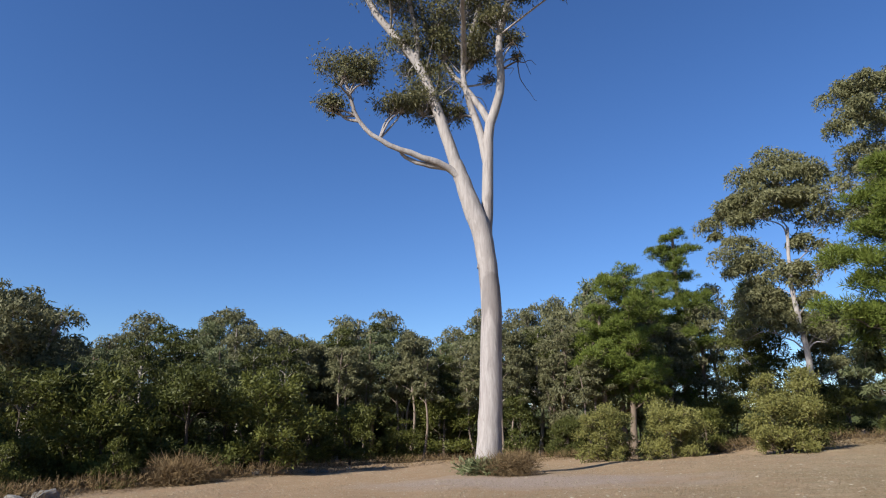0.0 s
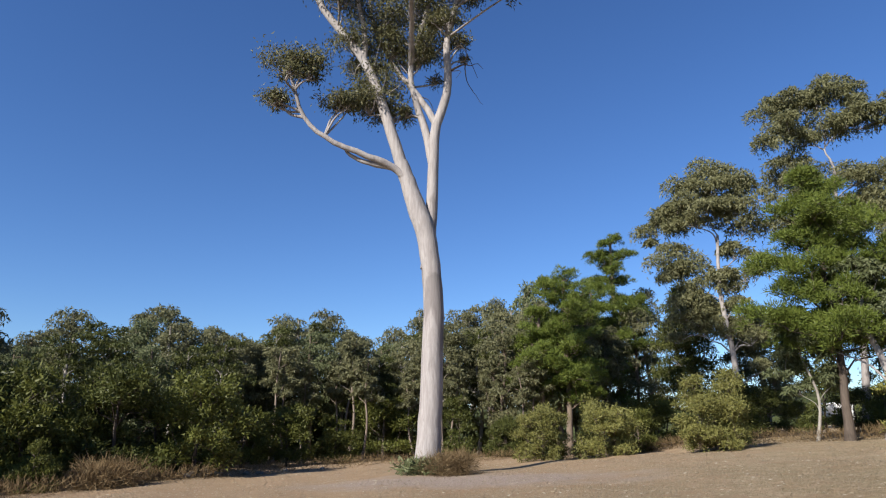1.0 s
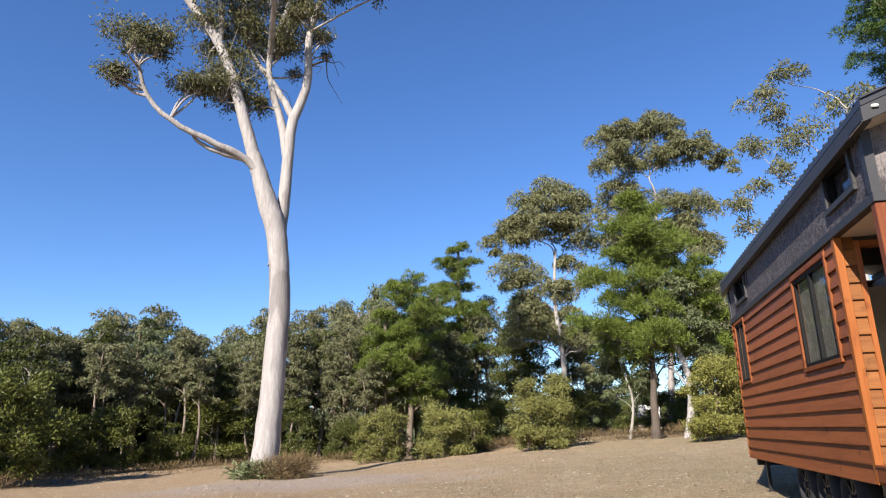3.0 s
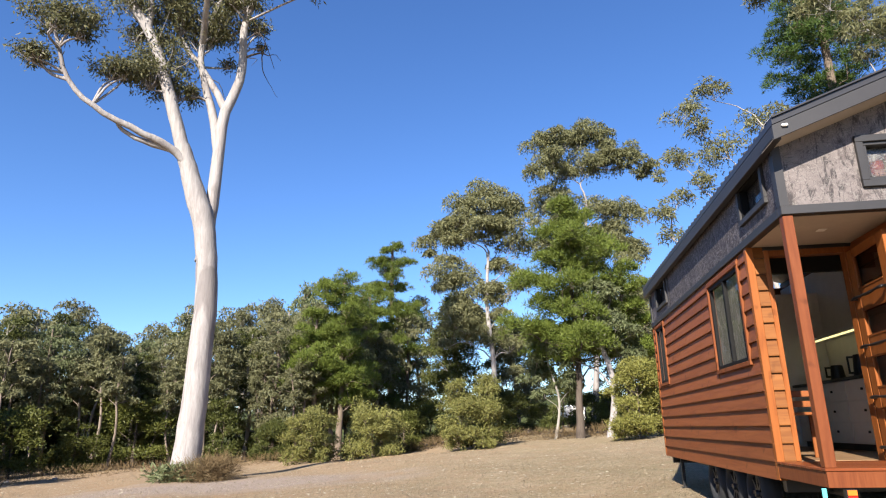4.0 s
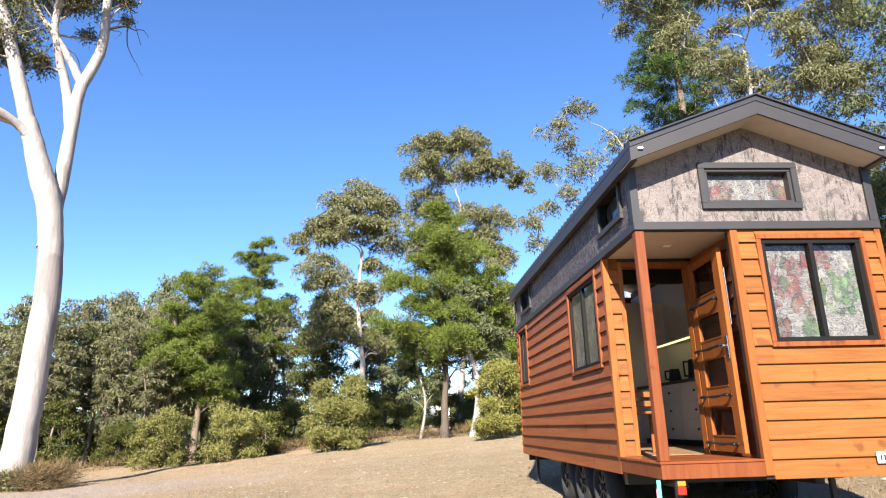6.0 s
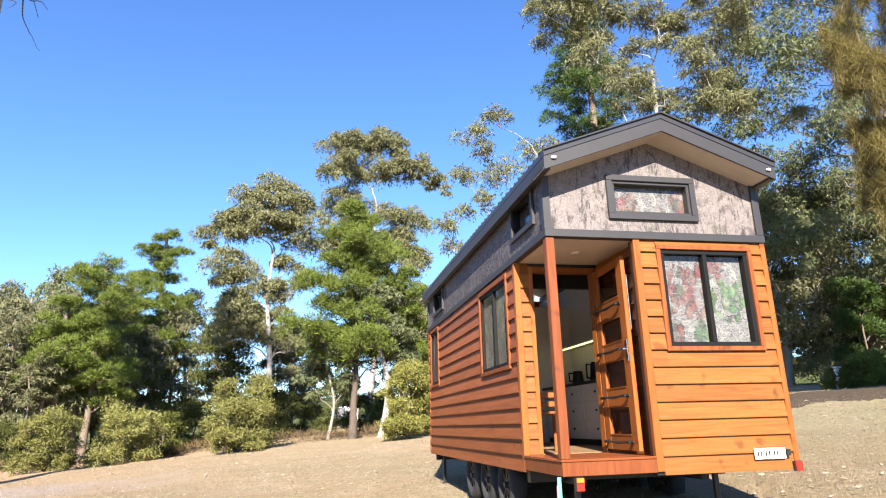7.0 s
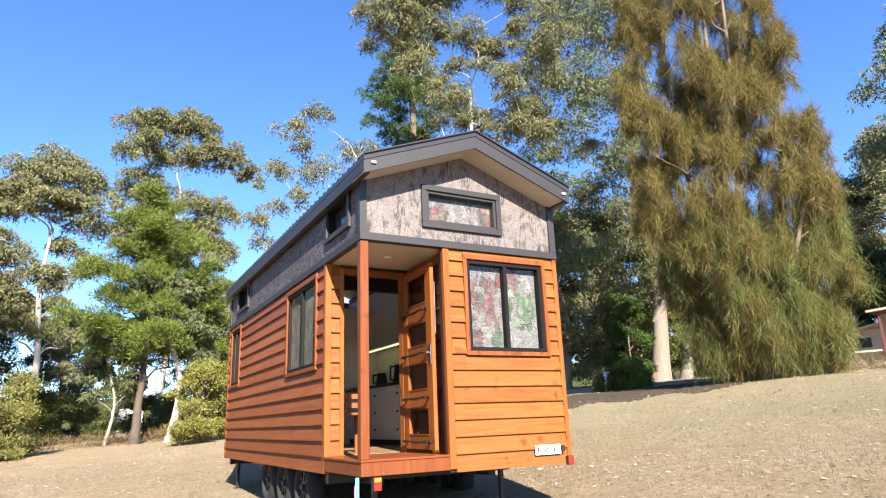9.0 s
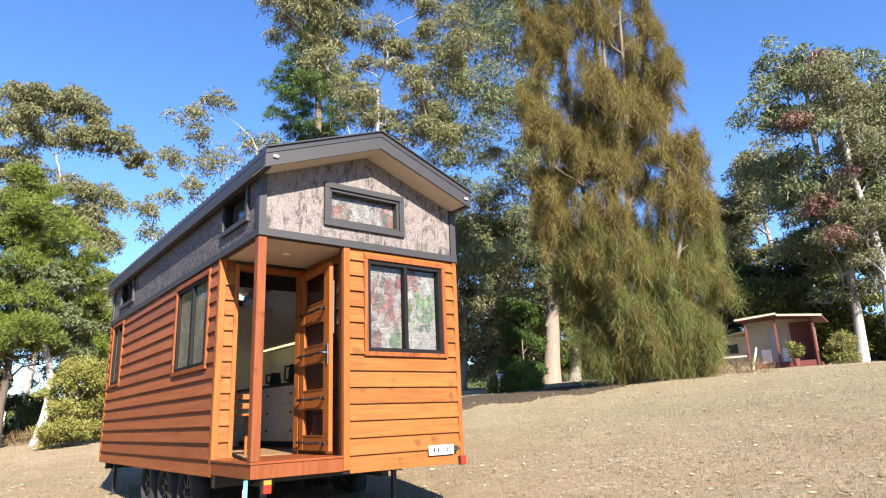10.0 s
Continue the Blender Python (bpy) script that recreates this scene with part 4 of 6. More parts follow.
def bark_print():
    """Cladding printed with pale bark, twigs and dark hollows."""
    m = Mat("bark_print_cladding", 0.55, spec=0.3)
    wave = m.noise(m.coords((1.6, 1.6, 1.2)), 1.9, 7, 0.7, 1.6)
    c = m.ramp(wave, [(0.30, (0.0343, 0.027, 0.0252)), (0.40, (0.0977, 0.0782, 0.073)), (0.48, (0.166, 0.138, 0.129)), (0.60, (0.134, 0.111, 0.104)), (0.72, (0.188, 0.159, 0.149))])
    moss = m.noise(m.coords(), 2.6, 4)
    c = m.mix(m.ramp(moss, [(0.55, (0, 0, 0)), (0.68, (0.45, 0.45, 0.45))]), c, (0.087, 0.087, 0.058))
    hollow = m.noise(m.coords((8, 8, 2.2), rot=(0, 14, 0)), 1.4, 6, 0.75, 1.4)
    c = m.mix(m.ramp(hollow, [(0.53, (0, 0, 0)), (0.6, (0.9, 0.9, 0.9))]), c, (0.029, 0.0232, 0.0232))
    for rot, at, col in (((0, 40, 15), 0.5, (0.209, 0.191, 0.174)), ((0, -25, 0), 0.46, (0.0522, 0.0435, 0.0406)), ((0, 75, 30), 0.54, (0.058, 0.0493, 0.0464))):
        twig = m.noise(m.coords((2.6, 2.6, 2.6), rot=rot), 2.0, 4, 0.6, 2.6)
        c = m.mix(m.ramp(twig, [(at - 0.014, (0, 0, 0)), (at, (0.85, 0.85, 0.85)), (at + 0.014, (0, 0, 0))]), c, col)
    m.colour(c)
    return m.mat


def fabric_print():
    """Blind printed with grey bark streaks, a spray of red and brown leaves and a green one."""
    m = Mat("printed_blind", 0.8, spec=0.2)
    streak = m.noise(m.coords((3.2, 3.2, 8.0), rot=(0, 40, 0)), 1.6, 7, 0.7, 2.2)
    c = m.ramp(streak, [(0.30, (0.018, 0.0156, 0.0162)), (0.41, (0.102, 0.09, 0.087)), (0.46, (0.198, 0.186, 0.18)), (0.51, (0.042, 0.036, 0.036)), (0.56, (0.216, 0.204, 0.195)), (0.68, (0.12, 0.108, 0.102))])
    fern = m.noise(m.coords((9, 9, 2.6), rot=(0, -35, 0)), 1.5, 5, 0.7, 1.5)
    c = m.mix(m.ramp(fern, [(0.56, (0, 0, 0)), (0.62, (0.85, 0.85, 0.85))]), c, (0.228, 0.222, 0.198))
    cells = m.node("ShaderNodeTexVoronoi", Scale=15.0, Randomness=1.0)
    warp = m.node("ShaderNodeTexNoise", Scale=5.0, Detail=3.0)
    v = m.coords((1.0, 1.0, 0.6), rot=(0, 30, 0))
    m.link(v, warp.inputs["Vector"])
    add = m.node("ShaderNodeVectorMath")
    add.operation = "MULTIPLY_ADD"
    m.link(warp.outputs["Color"], add.inputs[0])
    add.inputs[1].default_value = (0.16, 0.16, 0.16)
    m.link(v, add.inputs[2])
    m.link(add.outputs[0], cells.inputs["Vector"])
    sep = m.node("ShaderNodeSeparateColor")
    m.link(cells.outputs["Color"], sep.inputs[0])
    rim = m.ramp(m.node_scaled(cells.outputs["Distance"], 1.0), [(0.3, (1, 1, 1)), (0.75, (0.25, 0.25, 0.25))])
    red = m.ramp(sep.outputs[0], [(0.2, (0.144, 0.018, 0.0168)), (0.5, (0.12, 0.051, 0.03)), (0.75, (0.204, 0.12, 0.102)), (0.9, (0.06, 0.066, 0.03))])
    green = m.ramp(sep.outputs[1], [(0.2, (0.03, 0.09, 0.018)), (0.6, (0.084, 0.162, 0.048)), (0.9, (0.156, 0.18, 0.12))])
    for tint, spots in ((red, ((3.66, 2.28, 0.26), (3.5, 1.9, 0.14), (3.98, 2.55, 0.15), (3.74, 3.26, 0.16), (3.1, 3.2, 0.12))), (green, ((4.17, 2.2, 0.22), (3.8, 1.86, 0.12)))):
        for x, z, r in spots:
            far = m.node("ShaderNodeVectorMath")
            far.operation = "DISTANCE"
            m.link(m.coords((1, 0, 1)), far.inputs[0])
            far.inputs[1].default_value = (x, 0, z)
            ragged = m.node("ShaderNodeMath")
            ragged.operation = "MULTIPLY_ADD"
            m.link(sep.outputs[2], ragged.inputs[0])
            ragged.inputs[1].default_value = r * 1.5
            m.link(far.outputs["Value"], ragged.inputs[2])
            c = m.mix(m.ramp(m.node_scaled(ragged.outputs[0], 0.36 / r), [(0.54, (0.95, 0.95, 0.95)), (0.62, (0, 0, 0))]), c, m.mix(0.72, c, m.mix(1.0, tint, rim, "MULTIPLY")))
    veins = m.noise(m.coords((4.0, 4.0, 9.0), rot=(0, -20, 0)), 2.4, 6, 0.7, 1.8)
    c = m.mix(m.ramp(veins, [(0.37, (0.9, 0.9, 0.9)), (0.44, (0, 0, 0)), (0.6, (0, 0, 0)), (0.66, (0.7, 0.7, 0.7))]), c, m.ramp(veins, [(0.45, (0.03, 0.025, 0.025)), (0.55, (0.3, 0.28, 0.27))]))
    m.colour(c)
    return m.mat


def glass_mat(name, tint=(1, 1, 1), gloss=0.03):
    m = Mat(name)
    nt = m.nt
    clear = nt.nodes.new("ShaderNodeBsdfTransparent")
    clear.inputs[0].default_value = (*tint, 1)
    shine = nt.nodes.new("ShaderNodeBsdfGlossy")
    shine.inputs["Roughness"].default_value = gloss
    fres = nt.nodes.new("ShaderNodeFresnel")
    fres.inputs[0].default_value = 1.5
    mixer = nt.nodes.new("ShaderNodeMixShader")
    nt.links.new(fres.outputs[0], mixer.inputs[0])
    nt.links.new(clear.outputs[0], mixer.inputs[1])
    nt.links.new(shine.outputs[0], mixer.inputs[2])
    nt.links.new(mixer.outputs[0], nt.nodes["Material Output"].inputs[0])
    return m.mat


def shaded_print():
    """Side cladding print: trunks and thin pale wandering twigs, darkened to paint in shade."""
    m = Mat("shaded_twig_print_cladding", 0.6, spec=0.3)
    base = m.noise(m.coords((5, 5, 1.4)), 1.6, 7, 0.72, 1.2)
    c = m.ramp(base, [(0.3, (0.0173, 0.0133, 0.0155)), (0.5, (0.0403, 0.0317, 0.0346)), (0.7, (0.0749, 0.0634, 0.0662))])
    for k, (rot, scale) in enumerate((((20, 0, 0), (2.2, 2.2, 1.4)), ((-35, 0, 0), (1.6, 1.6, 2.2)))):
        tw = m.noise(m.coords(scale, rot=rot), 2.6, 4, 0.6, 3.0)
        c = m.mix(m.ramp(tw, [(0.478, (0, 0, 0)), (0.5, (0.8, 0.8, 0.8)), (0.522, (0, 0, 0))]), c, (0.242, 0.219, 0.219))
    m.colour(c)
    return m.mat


def curtain_mat():
    m = Mat("grey_leaf_curtain", 0.85, spec=0.1)
    a = m.noise(m.coords((6, 6, 1.6)), 1.8, 6, 0.7, 1.8)
    c = m.ramp(a, [(0.32, (0.0403, 0.0389, 0.0355)), (0.44, (0.196, 0.182, 0.169)), (0.5, (0.0808, 0.0828, 0.0602)), (0.57, (0.265, 0.239, 0.23)), (0.68, (0.115, 0.113, 0.0927))])
    m.colour(c)
    return m.mat


CURTAIN = curtain_mat()
PRINT_SHADED = shaded_print()
PRINT, FABRIC, GLASS, GLASS_DARK = bark_print(), fabric_print(), glass_mat("window_glass", (0.92, 0.94, 0.93)), glass_mat("smoked_glass", (0.6, 0.58, 0.56))
LED = Mat("led_strip", 0.5)
LED.bsdf.inputs["Emission Color"].default_value = (1.0, 0.86, 0.36, 1)
LED.bsdf.inputs["Emission Strength"].default_value = 0.55
LED = LED.mat

XL, XR, YF, YB, YP, XP = 2.2, 4.6, 5.8, 12.45, 6.87, 3.12        # walls, porch depth, porch side
ZB, ZD, ZBELT = 0.55, 0.72, 2.82
HOME = Vector((3.4, 9.1, 0.0))
house = new("tiny_house")
house.matrix_basis = Matrix.Translation(HOME)
tagged(house, "orange cedar tiny house on wheels, charcoal gable roof, open door", "house")


def boxes(spans, bevel=0.0, at=HOME):
    """A bmesh of boxes given as (x0, x1, y0, y1, z0, z1) in world metres, moved to the thing's own axes."""
    bm = bmesh.new()
    for x0, x1, y0, y1, z0, z1 in spans:
        m = Matrix.Translation(Vector(((x0 + x1) / 2, (y0 + y1) / 2, (z0 + z1) / 2)) - at) @ Matrix.Diagonal((x1 - x0, y1 - y0, z1 - z0, 1))
        bmesh.ops.create_cube(bm, size=1, matrix=m)
    if bevel:
        bmesh.ops.bevel(bm, geom=bm.edges[:], offset=bevel, segments=1, affect="EDGES")
    return bm


def hpart(name, spans, mat, parent=None, label="", bevel=0.004):
    return part(name, boxes([spans] if isinstance(spans[0], (int, float)) else spans, bevel), mat, parent or house, label)


def prism(outline, axis, a, b, at=HOME):
    """A bmesh: an outline of (u, v) pushed along an axis from a to b. axis y: u is x, v is z; axis x: u is y, v is z."""
    bm = bmesh.new()
    put = (lambda u, v, w: Vector((u, w, v))) if axis == "y" else (lambda u, v, w: Vector((w, u, v)))
    one = [bm.verts.new(put(u, v, a) - at) for u, v in outline]
    two = [bm.verts.new(put(u, v, b) - at) for u, v in outline]
    bm.faces.new(one)
    bm.faces.new(two[::-1])
    n = len(outline)
    for i in range(n):
        bm.faces.new((one[i], two[i], two[(i + 1) % n], one[(i + 1) % n]))
    bmesh.ops.recalc_face_normals(bm, faces=bm.faces)
    return bm


BOARD = 0.165


def board_rows(z0, z1):
    z = z0
    while z < z1 - 0.03:
        yield z, min(z + BOARD, z1)
        z += BOARD


board_meshes = {}


def boards(parent, axis, plane, sign, a, b, z0, z1, holes, mat):
    """Lapped boards on a wall: axis is the way they run, sign the side they face. Each board is an object; holes are (a, b, z0, z1)."""
    for lo, hi in board_rows(z0, z1):
        runs = [(a, b, lo, hi)]
        for h0, h1, hz0, hz1 in holes:
            if lo < hz1 and hi > hz0:
                runs = [q for r0, r1, u0, u1 in runs for q in ((r0, min(r1, h0), u0, u1), (max(r0, h1), r1, u0, u1)) if q[1] - q[0] > 0.02]
                if hz0 - lo > 0.02:
                    runs.append((h0, h1, lo, hz0))
                if hi - hz1 > 0.02:
                    runs.append((h0, h1, hz1, hi))
        for r0, r1, lo, hi in runs:
            key = (axis, round(r1 - r0, 3), round(hi - lo, 3), sign, mat.name)
            if key not in board_meshes:
                h, n = hi - lo, sign
                outline = [(0, 0.006), (n * 0.033, 0), (n * 0.033, 0.012), (n * 0.008, h), (0, h)]
                bm = prism(outline, axis, 0, r1 - r0, Vector((0, 0, 0)))
                me = bpy.data.meshes.new("board")
                bm.to_mesh(me)
                bm.free()
                me.materials.append(mat)
                board_meshes[key] = me
            ob = child("board", board_meshes[key], parent)
            spot = Vector((plane, r0, lo)) if axis == "y" else Vector((r0, plane, lo))
            ob.location = spot - HOME


# front wall, right of the porch, with its window
FW = (3.352, 4.44, 1.69, 2.768)
wall_front = hpart("front_wall", [(XP, FW[0] + 0.03, YF + 0.012, YF + 0.1, ZB, ZBELT), (FW[1] - 0.03, XR - 0.01, YF + 0.012, YF + 0.1, ZB, ZBELT),
                                  (FW[0] + 0.03, FW[1] - 0.03, YF + 0.012, YF + 0.1, ZB, FW[2] + 0.03), (FW[0] + 0.03, FW[1] - 0.03, YF + 0.012, YF + 0.1, FW[3] - 0.03, ZBELT)], BLACK, bevel=0)
hpart("corner_trim", (XP - 0.01, XP + 0.062, YF - 0.02, YF + 0.04, ZB + 0.03, ZBELT), TRIM_Z)
hpart("corner_trim", (XR - 0.035, XR + 0.022, YF - 0.02, YF + 0.04, ZB, ZBELT), TRIM_Z)

# porch side wall and back wall
wall_porch = hpart("porch_side_wall", (XP + 0.09, XP + 0.14, YF + 0.1, YP, ZD, ZBELT), BLACK, bevel=0)
wall_entry = hpart("entry_wall", [(XL + 0.012, 2.40, YP + 0.012, YP + 0.1, ZD, ZBELT), (2.40, XP + 0.09, YP + 0.012, YP + 0.1, 2.76, ZBELT)], BLACK, bevel=0)
hpart("door_jamb", (2.352, 2.40, YP - 0.022, YP + 0.1, ZD, 2.78), TRIM_Z)
hpart("door_jamb", (XP + 0.005, XP + 0.089, YP - 0.012, YP + 0.1, ZD, 2.78), TRIM_Z)
hpart("door_head", (2.40, XP + 0.005, YP - 0.01, YP + 0.1, 2.72, 2.78), TRIM_Z)

# long side wall
SW1, SW2 = (7.17, 8.47, 1.655, 2.765), (11.44, 12.22, 1.73, 2.79)
spans = []
for y0, y1 in ((YP, SW1[0] + 0.03), (SW1[1] - 0.03, SW2[0] + 0.03), (SW2[1] - 0.03, YB)):
    spans.append((XL + 0.012, XL + 0.1, y0 + (0.013 if y0 == YP else 0), y1, ZB, ZBELT))
for w in (SW1, SW2):
    spans += [(XL + 0.012, XL + 0.1, w[0] + 0.03, w[1] - 0.03, ZB, w[2] + 0.03), (XL + 0.012, XL + 0.1, w[0] + 0.03, w[1] - 0.03, w[3] - 0.03, ZBELT)]
wall_side = hpart("side_wall", spans, BLACK, bevel=0)
hpart("corner_trim", (XL - 0.02, XL + 0.05, YP - 0.02, YP + 0.05, ZB, ZBELT), TRIM_Z)
hpart("corner_trim", (XL - 0.02, XL + 0.04, YB - 0.03, YB + 0.025, ZB, ZBELT), TRIM_Z)
# the gap in this unseen wall is added to brighten the room
hpart("far_side_wall", [(XR - 0.09, XR - 0.005, YF + 0.1, 6.3, ZB, 3.45), (XR - 0.09, XR - 0.005, 7.8, YB, ZB, 3.45), (XR - 0.09, XR - 0.005, 6.3, 7.8, ZB, 0.8), (XR - 0.09, XR - 0.005, 6.3, 7.8, 2.75, 3.45)], BOARD_Y, label="orange cedar wall on the hidden long side, opening added for daylight")
hpart("back_wall", (XL + 0.1, XR - 0.09, YB - 0.09, YB, ZB, 3.45), BOARD_X)


def single_face(me, axis, sign):
    """Keeps only the outer face of a thin glass pane."""
    bm = bmesh.new()
    bm.from_mesh(me)
    bm.normal_update()
    k = 1 if axis == "x" else 0
    bmesh.ops.delete(bm, geom=[f for f in bm.faces if f.normal[k] * sign < 0.9], context="FACES")
    bm.to_mesh(me)
    bm.free()


def window(spot, axis, plane, sign, rect, slider=True, trim=TRIM_Z, blind=FABRIC, recess=0.03, name="window", frame_mat=BLACKFRAME, tw=0.045, fw=0.045, inset=0.075):
    """A framed window in a wall: outer trim, black frame, glass panes and the printed blind behind them."""
    a0, a1, z0, z1 = rect

    def bx(u0, u1, d0, d1, w0, w1):
        d0, d1 = sorted((plane + sign * d0, plane + sign * d1))
        return (u0, u1, d0, d1, w0, w1) if axis == "x" else (d0, d1, u0, u1, w0, w1)

    root = hpart(name, [bx(a0, a1, -0.02, 0.034, z1 - tw, z1), bx(a0, a1, -0.02, 0.034, z0, z0 + tw), bx(a0, a0 + tw, -0.02, 0.032, z0 + tw, z1 - tw), bx(a1 - tw, a1, -0.02, 0.032, z0 + tw, z1 - tw)],
                 trim, label="", bevel=0.003)
    b0, b1, y0, y1 = a0 + tw, a1 - tw, z0 + tw, z1 - tw
    hpart("window_frame", [bx(b0, b1, -0.07, 0.012, y1 - fw, y1), bx(b0, b1, -0.07, 0.012, y0, y0 + fw), bx(b0, b0 + fw, -0.07, 0.01, y0 + fw, y1 - fw), bx(b1 - fw, b1, -0.07, 0.01, y0 + fw, y1 - fw)],
          frame_mat, root, "black aluminium frame", 0.003)
    mid = (b0 + b1) / 2
    if slider:
        hpart("mullion", bx(mid - 0.022, mid + 0.022, -0.045, 0.014, y0 + fw, y1 - fw), frame_mat, root, "", 0.003)
        panes = ((b0 + fw, mid - 0.022), (mid + 0.022, b1 - fw))
    else:
        panes = ((b0 + fw, b1 - fw),)
    for u0, u1 in panes:
        ob = hpart("pane", bx(u0, u1, -recess - 0.004, -recess, y0 + fw, y1 - fw), GLASS, root, "", 0)
        single_face(ob.data, axis, sign)
        ob.visible_shadow = False
    hpart("blind", bx(b0 + 0.005, b1 - 0.005, -inset - 0.01, -inset, y0, y1), blind, root, "blind printed with leaves and red petals", 0)
    return root


window("front", "x", YF, -1, FW, trim=TRIM_SIDE)
window("side", "y", XL, -1, SW1, blind=CURTAIN, trim=TRIM_SIDE, inset=0.03, recess=0.01)
window("side", "y", XL, -1, SW2, blind=CURTAIN, trim=TRIM_SIDE, inset=0.03, recess=0.01)

# upper band and gable in bark print with charcoal trims
GW = (2.878, 3.885, 3.03, 3.512)
ZE, ZA, XM = 3.47, 3.922, 3.4                                     # wall head at the eave and at the ridge


def wall_head(x):
    return ZA - abs(x - XM) * (ZA - ZE) / 1.2


gable = [prism([(XL, 2.9), (GW[0] + 0.02, 2.9), (GW[0] + 0.02, wall_head(GW[0] + 0.02)), (XL, ZE)], "y", YF, YF + 0.06),
         prism([(GW[1] - 0.02, 2.9), (XR, 2.9), (XR, ZE), (GW[1] - 0.02, wall_head(GW[1] - 0.02))], "y", YF, YF + 0.06),
         prism([(GW[0] + 0.02, 2.9), (GW[1] - 0.02, 2.9), (GW[1] - 0.02, GW[2] + 0.02), (GW[0] + 0.02, GW[2] + 0.02)], "y", YF, YF + 0.06),
         prism([(GW[0] + 0.02, GW[3] - 0.02), (GW[1] - 0.02, GW[3] - 0.02), (GW[1] - 0.02, wall_head(GW[1] - 0.02)), (XM, ZA), (GW[0] + 0.02, wall_head(GW[0] + 0.02))], "y", YF, YF + 0.06)]
for bm in gable:
    part("gable_panel", bm, PRINT, house, "pale panel printed with bark and twigs")
UW1, UW2 = (6.1, 6.88, 3.05, 3.5), (10.95, 11.85, 3.02, 3.5)
# side panels carry the wall's shade in the print colour
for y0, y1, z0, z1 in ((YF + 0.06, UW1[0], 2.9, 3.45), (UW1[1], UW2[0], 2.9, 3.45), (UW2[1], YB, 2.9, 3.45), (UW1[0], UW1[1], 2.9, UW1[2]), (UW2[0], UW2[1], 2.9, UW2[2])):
    hpart("side_panel", (XL, XL + 0.05, y0, y1, z0, z1), PRINT_SHADED, None, "panel printed with bark and pale twigs, shade put into its colour", 0)
window("gable", "x", YF, -1, GW, slider=False, trim=CHARCOAL, frame_mat=CHARCOAL, recess=0.06, tw=0.062, fw=0.03)
window("upper", "y", XL, -1, UW1, slider=False, trim=CHARCOAL, blind=PRINT_SHADED, recess=0.06, tw=0.055, fw=0.03)
window("upper", "y", XL, -1, UW2, slider=False, trim=CHARCOAL, blind=PRINT_SHADED, recess=0.06, tw=0.055, fw=0.03)
hpart("belt_trim", (XL - 0.03, XR + 0.03, YF - 0.035, YF + 0.06, ZBELT, 2.9), CHARCOAL)
hpart("belt_trim", (XL - 0.03, XL + 0.05, YF + 0.06, YB + 0.02, ZBELT, 2.9), CHARCOAL)
hpart("corner_trim", [(XL - 0.03, XL + 0.045, YF - 0.03, YF - 0.001, 2.9, ZE + 0.02), (XL - 0.03, XL - 0.001, YF - 0.001, YF + 0.05, 2.9, ZE + 0.02)], CHARCOAL, bevel=0)
hpart("corner_trim", (XR - 0.05, XR + 0.03, YF - 0.03, YF - 0.001, 2.9, ZE + 0.02), CHARCOAL)
hpart("corner_trim", (XL - 0.025, XL - 0.001, YB - 0.06, YB + 0.02, 2.9, 3.42), CHARCOAL)
hpart("panel_joint_trim", (XL - 0.012, XL - 0.001, UW2[0] - 0.16, UW2[0] - 0.12, 2.9, 3.42), CHARCOAL)

# roof: two slopes, barge boards, soffit, gutters
OX0, OX1, OY0, OY1 = 2.10, 4.65, 5.5, 12.6
SL = (ZA - ZE) / 1.2


def roof_z(x, lift=0.0):
    return ZA - abs(x - XM) * SL + lift


for sgn, xe in ((-1, OX0), (1, OX1)):
    part("roof_slope", prism([(XM, roof_z(XM, 0.112)), (xe, roof_z(xe, 0.112)), (xe, roof_z(xe, 0.165)), (XM, roof_z(XM, 0.165))], "y", OY0 - 0.03, OY1), ROOFING, house, "charcoal corrugated steel roof slope")
    part("barge_board", prism([(XM, roof_z(XM, -0.025)), (xe, roof_z(xe, -0.025)), (xe, roof_z(xe, 0.108)), (XM, roof_z(XM, 0.108))], "y", OY0 - 0.022, OY0), CHARCOAL, house)
    part("soffit", prism([(XM, roof_z(XM, -0.02)), (xe, roof_z(xe, -0.02)), (xe, roof_z(xe, 0.0)), (XM, roof_z(XM, 0.0))], "y", OY0 + 0.001, YF + 0.0), SOFFIT, house, "cream soffit lining")
    part("roof_flashing", prism([(XM, roof_z(XM, 0.168)), (xe, roof_z(xe, 0.168)), (xe, roof_z(xe, 0.183)), (XM, roof_z(XM, 0.183))], "y", OY0 - 0.05, OY0 + 0.12), ROOFING, house)
    x0, x1 = sorted((xe, xe - sgn * 0.07))
    hpart("gutter", (x0, x1, OY0 + 0.001, OY1 - 0.02, roof_z(xe) - 0.02, roof_z(xe) + 0.108), CHARCOAL)
    for n in range(44):                       # corrugations at the eave
        y = OY0 + 0.08 + n * 0.16
        part("roof_rib", prism([(XM, roof_z(XM, 0.166)), (xe, roof_z(xe, 0.166)), (xe, roof_z(xe, 0.188)), (XM, roof_z(XM, 0.188))], "y", y, y + 0.05), ROOFING, house)
part("eave_light", boxes([(2.17, 2.225, OY0 - 0.05, OY0 - 0.023, 3.515, 3.54)], 0.008), WHITE, house, "small white eave light")
part("eave_light", boxes([(4.54, 4.59, OY0 - 0.05, OY0 - 0.023, 3.515, 3.54)], 0.008), WHITE, house, "small white eave light")

